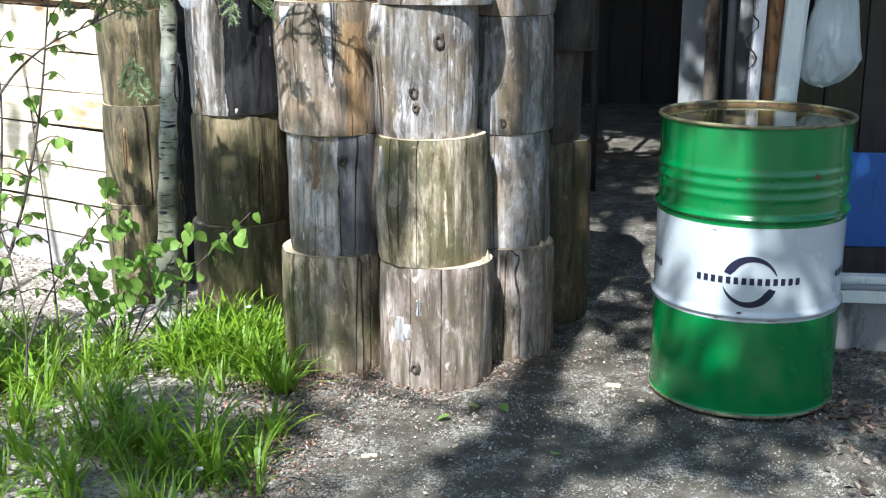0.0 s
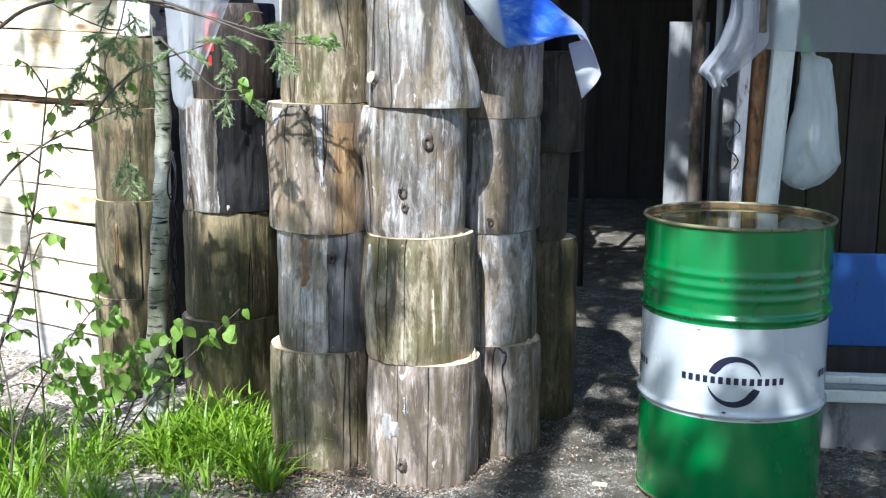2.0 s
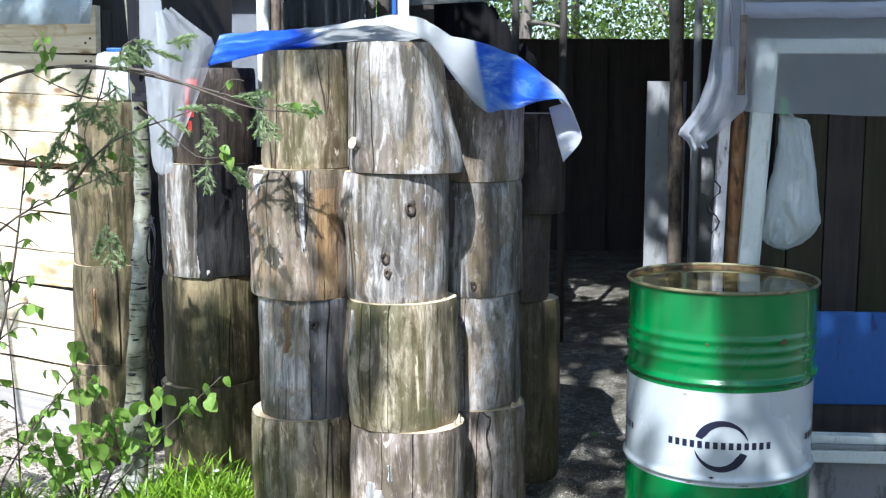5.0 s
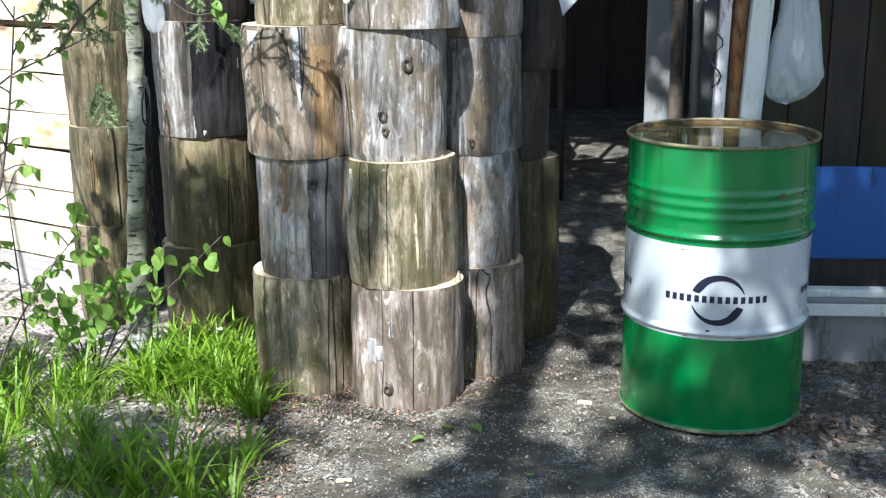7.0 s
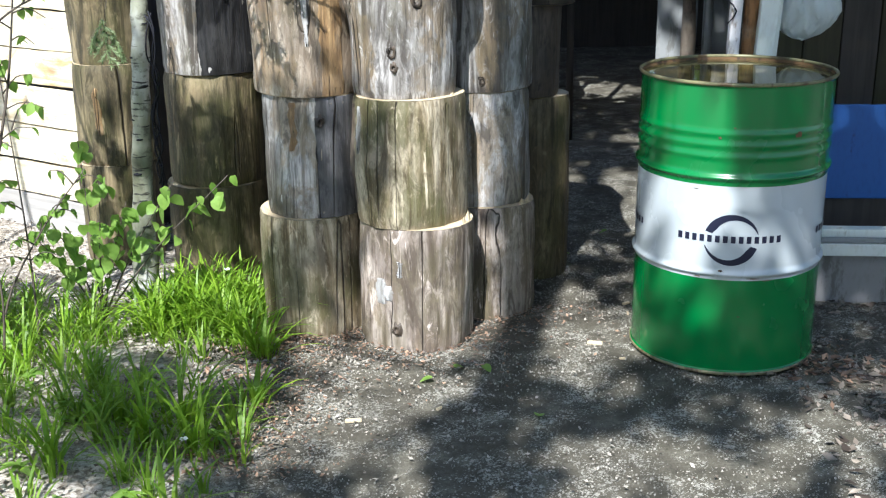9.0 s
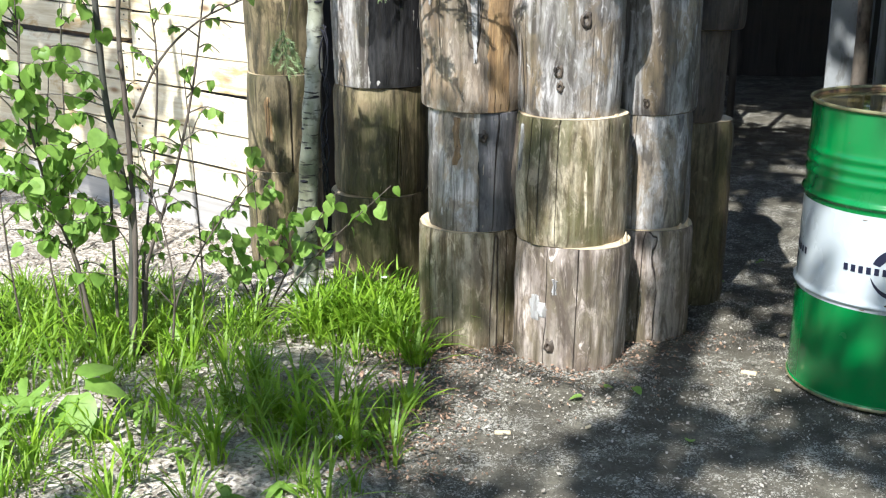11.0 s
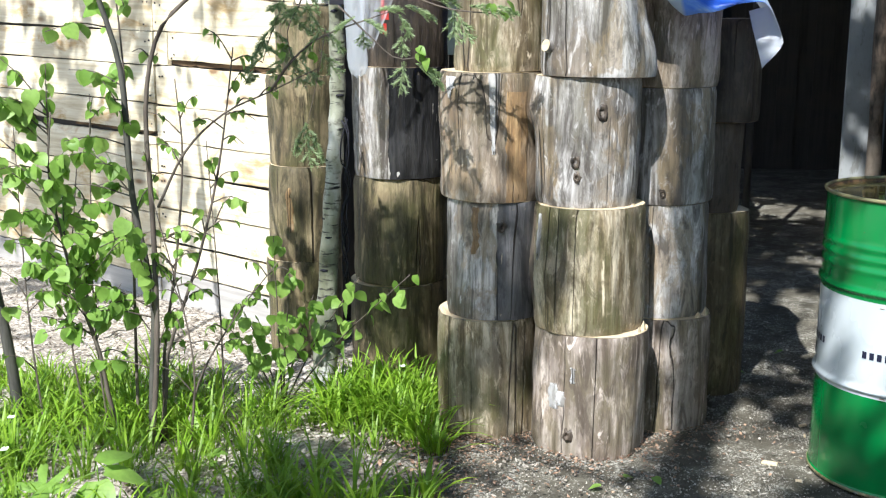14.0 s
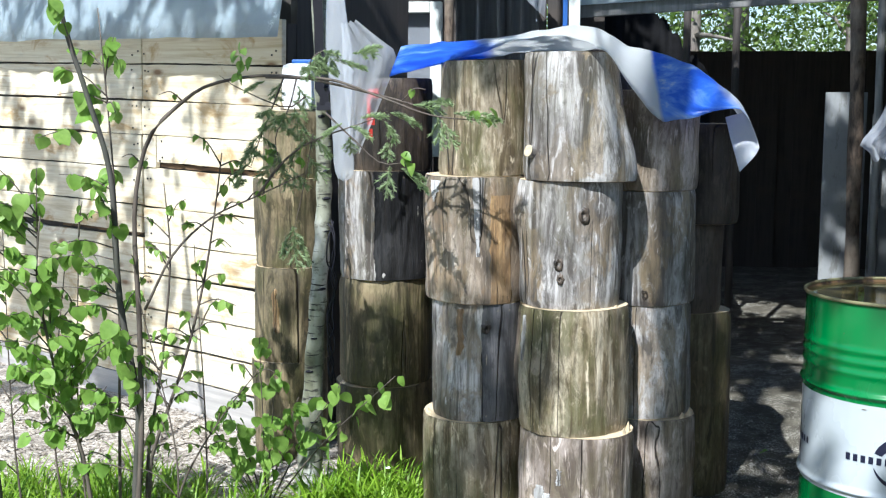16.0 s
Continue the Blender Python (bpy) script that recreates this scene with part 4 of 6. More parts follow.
# ---- the hut behind the stack, with the roofed passage ----
def build_hut():
    hut = empty("wall_hut", -2.0, 6.0, 0)
    tagged(hut, "dark board wall of a hut behind the logs", "wall", kind="structure")
    # boards beside, below and above the window opening (local x 0.80..1.12, z 1.20..2.00)
    for i in range(13):
        x = 0.08 + i * 0.16
        if i in (5, 6):
            part("board", boxed((x, 0.02, 0.60), (0.154, 0.03, 1.20), 0.003), DARKWOOD, hut)
            part("board", boxed((x, 0.02, 2.32), (0.154, 0.03, 0.64), 0.003), DARKWOOD, hut)
        else:
            part("board", boxed((x, 0.02, 1.32), (0.154, 0.03, 2.64), 0.003), KHAKI if i == 4 else DARKWOOD, hut, "khaki painted board" if i == 4 else "")
    win = empty("window_1", -1.20, 5.975, 1.20)
    tagged(win, "small hut window with pale frame and purple curtain", "window", kind="structure")
    for c, s in (((-0.02, 0, 0.4), (0.065, 0.06, 0.86)), ((0.345, 0, 0.4), (0.065, 0.06, 0.86)), ((0.1625, 0, -0.005), (0.298, 0.06, 0.05)), ((0.1625, 0, 0.80), (0.298, 0.06, 0.06))):
        part("window_frame", boxed(c, s, 0.005), WHITEPAINT, win)
    part("window_bead", boxed((0.024, -0.022, 0.4), (0.018, 0.02, 0.72), 0.003), GREYPOLE, win)
    part("pane", boxed((0.1625, 0.035, 0.4), (0.296, 0.004, 0.76), 0), FILM, win)
    bm = bmesh.new()
    cols = [[bm.verts.new((-0.01 + 0.345 * i / 40, 0.085 + 0.014 * math.sin(i * 0.9) + 0.005 * math.sin(i * 2.3), z)) for z in (-0.02, 0.86)] for i in range(41)]
    for p, q in zip(cols, cols[1:]):
        bm.faces.new((p[0], q[0], q[1], p[1]))
    bmesh.ops.solidify(bm, geom=bm.faces[:], thickness=0.003)
    cur = part("curtain", bm, CURTAIN, smooth=True)
    cur.matrix_world = win.matrix_world.copy()
    tagged(cur, "dark purple curtain drawn behind the window", "curtain")
    # the upright beside the window and the cloth hung over the wall
    tagged(link("upright_post", mesh_of("upright_post", *tube(bend((-0.765, 5.80, 0), (-0.757, 5.80, 2.6), 6, 0.01), [0.026] * 6, 10), True), BARKPOLE), "brown pole before the hut wall", "post")
    bm = bmesh.new()
    n = 40
    top = [bm.verts.new((-0.715 + 0.445 * i / n, 5.72 + 0.018 * math.sin(i * 1.1) + 0.01 * math.sin(i * 2.7), 2.30)) for i in range(n + 1)]
    low = [bm.verts.new((-0.715 + 0.445 * i / n, 5.72 + 0.026 * math.sin(i * 1.1 + 0.3), 1.60 + 0.02 * math.sin(i * 0.7))) for i in range(n + 1)]
    for i in range(n):
        bm.faces.new((top[i], low[i], low[i + 1], top[i + 1]))
    bmesh.ops.solidify(bm, geom=bm.faces[:], thickness=0.004)
    tagged(part("hung_cloth", bm, GREYCLOTH, smooth=True), "pleated grey cloth hanging before the hut", "cloth")
    # the torn corner of film above the cloth
    bm = bmesh.new()
    rows = []
    for j in range(9):
        f = j / 8
        a, b = Vector((-0.50 + 0.16 * f, 5.66, 2.14 - 0.13 * f)), Vector((-0.22 - 0.02 * f, 5.66, 2.20 - 0.285 * f))
        rows.append([bm.verts.new(a.lerp(b, i / 12) + Vector((0, 0.015 * math.sin(i * 0.9 + f * 3), -0.02 * math.sin(math.pi * i / 12) * (1 - f)))) for i in range(13)])
    for p, q in zip(rows, rows[1:]):
        for i in range(12):
            bm.faces.new((p[i], p[i + 1], q[i + 1], q[i]))
    tagged(part("film_corner", bm, CLEARFILM, smooth=True), "torn corner of clear film hanging before the cloth", "plastic film")
    tagged(part("white_post", boxed((-0.085, 5.80, 1.2), (0.06, 0.05, 2.4), 0.006), WHITEPAINT), "white painted timber post of the passage roof", "post")
    tagged(part("blue_rail", boxed((-0.135, 5.81, 1.95), (0.025, 0.03, 0.45), 0.004), BLUESHEET), "blue painted strip beside the post", "strip")
    # roof of the passage
    tilt = Matrix.Rotation(radians(-3.2), 3, "Y")
    beam = empty("eave_beam", 0.85, 5.90, 2.03)
    tagged(beam, "pale weathered eave board of the passage roof", "beam")
    part("board_face", boxed((0, 0, 0), (1.95, 0.03, 0.10), 0.005, tilt), GREYPOLE, beam)
    part("film_fold", rough_up(boxed((0, -0.03, 0.05), (1.95, 0.02, 0.07), 0.008, tilt), 0.008, 9), FASCIA, beam, "white film folded over the board")
    tagged(part("passage_roof", boxed((1.1, 8.65, 2.45), (5.4, 4.0, 0.03), 0.004), DARKWOOD), "dark board roof over the passage", "roof", kind="structure")
    for x, y in ((0.545, 6.25), (0.82, 6.25)):
        tagged(link("roof_post", mesh_of("roof_post", *tube(bend((x, y, 0), (x, y, 2.434), 5, 0.01, 0, x), [0.022] * 5, 10), True), DARKWOOD), "dark round post under the passage roof", "post")
    # near-black mound, added to fill the dark outline against the hut
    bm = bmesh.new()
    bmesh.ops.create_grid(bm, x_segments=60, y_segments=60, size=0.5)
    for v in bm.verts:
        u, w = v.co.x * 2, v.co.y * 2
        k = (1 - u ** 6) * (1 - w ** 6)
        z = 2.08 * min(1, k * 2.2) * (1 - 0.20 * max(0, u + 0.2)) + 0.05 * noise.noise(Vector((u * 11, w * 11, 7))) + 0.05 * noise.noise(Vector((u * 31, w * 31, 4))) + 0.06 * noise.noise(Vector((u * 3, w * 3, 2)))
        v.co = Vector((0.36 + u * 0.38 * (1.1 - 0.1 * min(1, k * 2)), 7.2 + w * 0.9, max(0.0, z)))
    tagged(part("black_cover", bm, MATTBLACK, smooth=True), "near-black uneven mound standing in the passage", "cover")
    # fence across the back
    fence = empty("fence", -2.2, 10.2, 0)
    tagged(fence, "board fence closing the passage, its deep shade painted dark", "fence", kind="structure")
    rng = random.Random(8)
    for i in range(48):
        part("board", boxed((0.08 + i * 0.155, 0.012 * (i % 2) + rng.uniform(-0.003, 0.003), 0.98), (0.17, 0.010, 1.96 + rng.uniform(-0.012, 0.012)), 0.002), DARKWOOD, fence)
    for z in (0.4, 1.4):
        part("rail", boxed((3.7, 0.05, z), (7.4, 0.05, 0.09), 0.004), DARKWOOD, fence)
    tagged(part("wall_passage", boxed((2.75, 7.3, 1.2), (0.05, 5.9, 2.4), 0.003), DARKWOOD), "dark board wall beside the passage", "wall", kind="structure")


build_hut()


# ---- the film-covered lean-to on the right ----
def build_lean_to():
    yaw = -5.0
    root = pose(1.132, 3.545, 0, 0, 0, yaw)

    def put(ob):
        ob.matrix_world = root.copy()
        return ob
    win = put(empty("window_2"))
    tagged(win, "old white-painted window frame set upright as a wall", "window frame", kind="structure")
    for name, c, s in (("left_stile", (0.024, 0, 0.97), (0.062, 0.05, 1.34)), ("right_stile", (1.25, 0, 0.97), (0.062, 0.05, 1.34)), ("top_rail", (0.64, 0, 1.612), (1.155, 0.05, 0.05)),
                       ("bottom_rail", (0.64, 0, 0.257), (1.155, 0.05, 0.035)), ("sill", (0.64, -0.018, 0.210), (1.33, 0.085, 0.045))):
        lean_to = Matrix.Rotation(radians(3.0), 3, "Y") if name == "left_stile" else None
        part(name, boxed(c, s, 0.005, lean_to), WHITEPAINT, win)
    part("stile_bead", boxed((0.062, 0.012, 0.96), (0.012, 0.02, 1.25), 0.003, Matrix.Rotation(radians(3.0), 3, "Y")), WHITEPAINT, win)
    part("sill_lip", boxed((0.64, -0.048, 0.244), (1.32, 0.018, 0.016), 0.003), GREYSHEET, win)
    tagged(put(part("plinth", boxed((0.66, 0.0, 0.081), (1.38, 0.05, 0.212), 0.006), PLINTH)), "grey boarded plinth under the window frame", "plinth", kind="structure")
    # inside
    back = empty("wall_lean_to", 1.2, 4.25, 0)
    tagged(back, "dark greenish board wall inside the lean-to", "wall", kind="structure")
    for i in range(10):
        part("board", boxed((0.08 + i * 0.15, 0, 1.0), (0.145, 0.03, 2.0), 0.003), BROWNWOOD if i % 3 else DARKWOOD, back)
    tagged(part("leaning_sheet", boxed((1.70, 3.80, 0.476), (0.75, 0.02, 0.352), 0.005, Matrix.Rotation(radians(1.0), 3, "Y")), BLUESHEET), "faded blue painted panel leaning inside the frame", "panel")
    tagged(part("panel_support", boxed((1.70, 3.84, 0.15), (0.8, 0.06, 0.296), 0.004), DARKWOOD), "dark bench board under the blue panel", "bench")
    # upper film, hanging in front of the frame's top
    bm = bmesh.new()
    n, m = 60, 12
    rows = []
    for j in range(m + 1):
        row = []
        for i in range(n + 1):
            x = -0.06 + 1.4 * i / n
            z = 1.395 + 0.012 * noise.noise(Vector((x * 4, 0, 1))) - 0.03 * x + (2.15 - 1.395) * j / m
            y = -0.045 + 0.012 * noise.noise(Vector((x * 6, z * 5, 3)))
            row.append(bm.verts.new((x, y, z)))
        rows.append(row)
    for p, q in zip(rows, rows[1:]):
        for i in range(n):
            bm.faces.new((p[i], p[i + 1], q[i + 1], q[i]))
    tagged(put(part("film_curtain", bm, FILM, smooth=True)), "milky greenhouse film hanging over the frame's top", "plastic film")
    # the slack roll of film along the frame's top
    bm = bmesh.new()
    rows = []
    for j in range(9):
        row = []
        for i in range(71):
            x = -0.03 + 1.37 * i / 70
            a = math.pi * (0.05 + 0.95 * j / 8)
            r = 0.020 + 0.010 * noise.noise(Vector((x * 7, j * 0.3, 5)))
            row.append(bm.verts.new((x, -0.062 - r * math.sin(a) + 0.008 * noise.noise(Vector((x * 22, j, 2))), 1.728 + 0.026 * math.cos(a) + 0.010 * noise.noise(Vector((x * 5, 0, 8))))))
        rows.append(row)
    for p, q in zip(rows, rows[1:]):
        for i in range(70):
            bm.faces.new((p[i], q[i], q[i + 1], p[i + 1]))
    tagged(put(part("film_roll", bm, ROLLFILM, smooth=True)), "slack shiny roll of film along the frame's top", "plastic film")
    # the fold of film with its batten at the corner
    bm = bmesh.new()
    rows = []
    prof = [(2.0, -0.135, -0.030), (1.72, -0.130, -0.032), (1.60, -0.135, -0.028), (1.50, -0.145, -0.020), (1.43, -0.165, -0.015), (1.39, -0.190, -0.030), (1.35, -0.215, -0.075), (1.32, -0.232, -0.120), (1.30, -0.205, -0.150), (1.275, -0.190, -0.140)]
    for k, (z, x0, x1) in enumerate(prof):
        row = []
        for i in range(29):
            f = i / 28
            fold = 0.022 * math.sin(f * 15 + z * 6) + 0.02 * noise.noise(Vector((f * 6, z * 11, 2))) + 0.010 * noise.noise(Vector((f * 17, z * 23, 9)))
            row.append(bm.verts.new((x0 + (x1 - x0) * f, -0.075 + fold, z + 0.014 * noise.noise(Vector((f * 5, z * 9, 1))))))
        rows.append(row)
    for p, q in zip(rows, rows[1:]):
        for i in range(28):
            bm.faces.new((p[i], p[i + 1], q[i + 1], q[i]))
    bmesh.ops.subdivide_edges(bm, edges=bm.edges[:], cuts=1, use_grid_fill=True)
    rough_up(bm, 0.007, 26, 3)
    tagged(put(part("film_fold", bm, CLEARFILM, smooth=True)), "crumpled fold of clear film hanging at the corner", "plastic film")
    tagged(put(part("batten", boxed((-0.040, -0.110, 1.58), (0.022, 0.018, 0.26), 0.003), BARKPOLE)), "dark batten nailed over the film", "batten")
    # posts at the corner
    tagged(put(part("peeling_post", rough_up(boxed((-0.079, 0.02, 0.99), (0.038, 0.045, 2.0), 0.006, Matrix.Rotation(radians(1.3), 3, "Y")), 0.003, 6), PEELED)), "post with peeling white paint", "post")
    tagged(put(link("rusty_post", mesh_of("rusty_post", *tube(bend((-0.028, 0.03, 0), (-0.012, 0.03, 2.0), 9, 0.012), [0.026] * 9, 12), True), RUSTWOOD)), "rusty brown round post at the corner", "post")
    v, f = tube([(-0.10 + 0.02 * math.sin(i * 1.1), -0.012 + 0.006 * math.cos(i * 1.7), 1.16 - 0.02 * i) for i in range(10)], [0.0028] * 10, 6)
    tagged(put(link("wire", mesh_of("wire", v, f, True), STRAP)), "twisted dark wire tied round the post", "wire")
    # the carrier bag
    bm = bmesh.new()
    rows = []
    # height, left and right edge, half depth
    prof = [(1.420, 0.122, 0.140, 0.010), (1.400, 0.120, 0.158, 0.018), (1.378, 0.120, 0.172, 0.024), (1.366, 0.121, 0.214, 0.026), (1.345, 0.121, 0.225, 0.034), (1.30, 0.119, 0.233, 0.042), (1.25, 0.116, 0.243, 0.050), (1.19, 0.106, 0.253, 0.058), (1.10, 0.084, 0.264, 0.068),
            (1.05, 0.074, 0.270, 0.072), (1.012, 0.068, 0.274, 0.070), (0.985, 0.066, 0.260, 0.064), (0.957, 0.070, 0.240, 0.054), (0.938, 0.092, 0.212, 0.040), (0.925, 0.118, 0.185, 0.022), (0.919, 0.140, 0.165, 0.006)]
    for z, xa, xb, deep in prof:
        row = []
        for i in range(65):
            a = 2 * math.pi * i / 64
            c, s = math.cos(a), math.sin(a)
            x = (xa + xb) / 2 + (xb - xa) / 2 * math.copysign(abs(c) ** 0.85, c)
            # long creases that run down from the gathered neck and slack folds below
            crease = abs(noise.noise(Vector((x * 16 + (z - 1.1) * 7, s * 1.5, z * 2.4)))) * 0.050 + abs(noise.noise(Vector((x * 24 - z * 14, s, z * 12)))) * 0.030
            k2 = 1 + 0.05 * noise.noise(Vector((c * 2, s * 2, z * 9)))
            row.append(bm.verts.new((x * 1.0 + 0.006 * noise.noise(Vector((z * 26, c, s))), 0.055 + (deep - crease) * k2 * s, z)))
        rows.append(row)
    for p, q in zip(rows, rows[1:]):
        for i in range(64):
            bm.faces.new((p[i], q[i], q[i + 1], p[i + 1]))
    bmesh.ops.subdivide_edges(bm, edges=bm.edges[:], cuts=2, use_grid_fill=True)
    rough_up(bm, 0.004, 34, 8)
    bmesh.ops.remove_doubles(bm, verts=bm.verts[:], dist=0.0006)
    bag = put(part("carrier_bag", bm, BAG, smooth=True))
    tagged(bag, "full white carrier bag hanging inside the frame", "bag")
    tie = part("tie", boxed((0.134, 0.055, 1.415), (0.026, 0.022, 0.06), 0.008), GREENPLASTIC, bag, "green plastic tie")
    tagged(put(part("strip_of_felt", rough_up(boxed((0.090, 0.052, 1.22), (0.035, 0.012, 0.40), 0.003), 0.006, 12), MATTBLACK)), "torn black felt strip hanging behind the stile", "felt strip")
    # sheets and poles further back
    tagged(part("cement_sheet", boxed((1.09, 4.66, 0.755), (0.172, 0.012, 1.51), 0.002, None), GREYSHEET), "grey cement sheet standing on edge", "sheet", "leaning sheets")
    tagged(part("cement_sheet", boxed((1.265, 4.60, 0.71), (0.155, 0.012, 1.42), 0.002, None), GREYSHEET), "grey cement sheet standing on edge", "sheet", "leaning sheets")
    tagged(link("bark_pole", mesh_of("bark_pole", *tube(bend((1.105, 4.5, 0), (1.078, 4.5, 2.434), 14, 0.03, 0, 4), [0.030 + 0.003 * math.sin(i * 2.1) for i in range(14)], 12), True), BARKPOLE), "crooked brown pole with bark, holding the roof", "pole")
    tagged(link("grey_pole", mesh_of("grey_pole", *tube(bend((1.19, 4.48, 0), (1.175, 4.48, 2.434), 8, 0.01, 0, 6), [0.017] * 8, 10), True), GREYPOLE), "thin grey barkless pole", "pole")
    tagged(part("lean_to_roof", boxed((2.1, 4.4, 2.18), (1.95, 2.0, 0.02), 0.003), GREYSHEET), "sheet roof of the lean-to", "roof", kind="structure")
    tagged(part("wall_lean_to_side", boxed((2.72, 3.9, 1.1), (0.04, 1.2, 2.2), 0.003), DARKWOOD), "dark end wall of the lean-to", "wall", kind="structure")


build_lean_to()


# ---- plants ----
def leaf_mesh(name, length, width, heart=0.25, fold=0.25, droop=0.25):
    """A pointed heart-shaped leaf with a folded midrib, stalk at the origin, growing along +x."""
    rows = [(0.0, 0.0), (0.08, 0.62), (0.22, 0.95), (0.42, 1.0), (0.64, 0.80), (0.85, 0.40), (1.0, 0.0)]
    verts, faces = [], []
    for t, w in rows:
        x = t * length
        z = -droop * length * t * t
        half = w * width / 2
        back = heart * length * 0.35 if 0 < t < 0.2 else 0
        verts += [(x, 0, z), (x - back, half, z + fold * half), (x - back, -half, z + fold * half)]
    for i in range(len(rows) - 1):
        a, b = i * 3, i * 3 + 3
        faces += [(a, b, b + 1, a + 1), (a, a + 2, b + 2, b)]
    return mesh_of(name, verts, faces, True)


LEAVES = [leaf_mesh("leaf", 0.058, 0.056, 0.25, 0.14), leaf_mesh("leaf", 0.048, 0.048, 0.3, 0.25, 0.35), leaf_mesh("leaf", 0.066, 0.060, 0.2, 0.08, 0.2)]
SMALL = [leaf_mesh("leaf", 0.040, 0.030), leaf_mesh("leaf", 0.034, 0.028, 0.2, 0.4, 0.3)]
for me in LEAVES + SMALL:
    me.materials.append(LEAF)


def leaf_on(parent, p, rng, meshes, size=1.0):
    ob = new("leaf", rng.choice(meshes))
    ob.parent = parent
    face = rng.uniform(0, 360)
    k = size * rng.uniform(0.75, 1.2)
    ob.matrix_basis = pose(*p, rng.uniform(-55, 55), rng.uniform(20, 80), face) @ Matrix.Diagonal((k, k, k, 1))
    return ob


def along(path, t):
    """The place at share t of a path."""
    f = t * (len(path) - 1)
    i = min(int(f), len(path) - 2)
    return Vector(path[i]).lerp(Vector(path[i + 1]), f - i)


def smooth_path(points, n=16):
    """A rounded line through a few places."""
    pts = [Vector(p) for p in points]
    pts = [pts[0] * 2 - pts[1]] + pts + [pts[-1] * 2 - pts[-2]]
    out = []
    m = len(pts) - 3
    for k in range(n + 1):
        f = k / n * m
        i = min(int(f), m - 1)
        t = f - i
        a, b, c, d = pts[i:i + 4]
        out.append(0.5 * ((2 * b) + (c - a) * t + (2 * a - 5 * b + 4 * c - d) * t * t + (3 * b - a - 3 * c + d) * t ** 3))
    return out


STEMS = []


def stem(parent, points, r0, r1, mat=None, name="stem", n=16, sides=8):
    path = smooth_path(points, n)
    radii = [r0 + (r1 - r0) * i / n for i in range(n + 1)]
    STEMS.append(link(name, mesh_of(name, *tube(path, radii, sides), True), mat or TWIG, parent))
    return path


def twigs(parent, path, rng, count, span, leaves, meshes, lean=(0, 0, 0), size=1.0, start=0.3, mat=None):
    """Side twigs from a stem, each with leaves along it."""
    for _ in range(count):
        p = along(path, rng.uniform(start, 1.0))
        d = Vector((rng.uniform(-1, 1), rng.uniform(-0.7, 0.5), rng.uniform(-0.1, 0.9))) + Vector(lean)
        d = d.normalized() * rng.uniform(0.5, 1.0) * span
        t = stem(parent, [p, p + d * 0.5 + Vector((0, 0, 0.02)), p + d], 0.0028, 0.0012, mat, "twig", 6, 5)
        for k in range(leaves):
            leaf_on(STEMS[-1], along(t, rng.uniform(0.25, 1.0)), rng, meshes, size * 0.88)


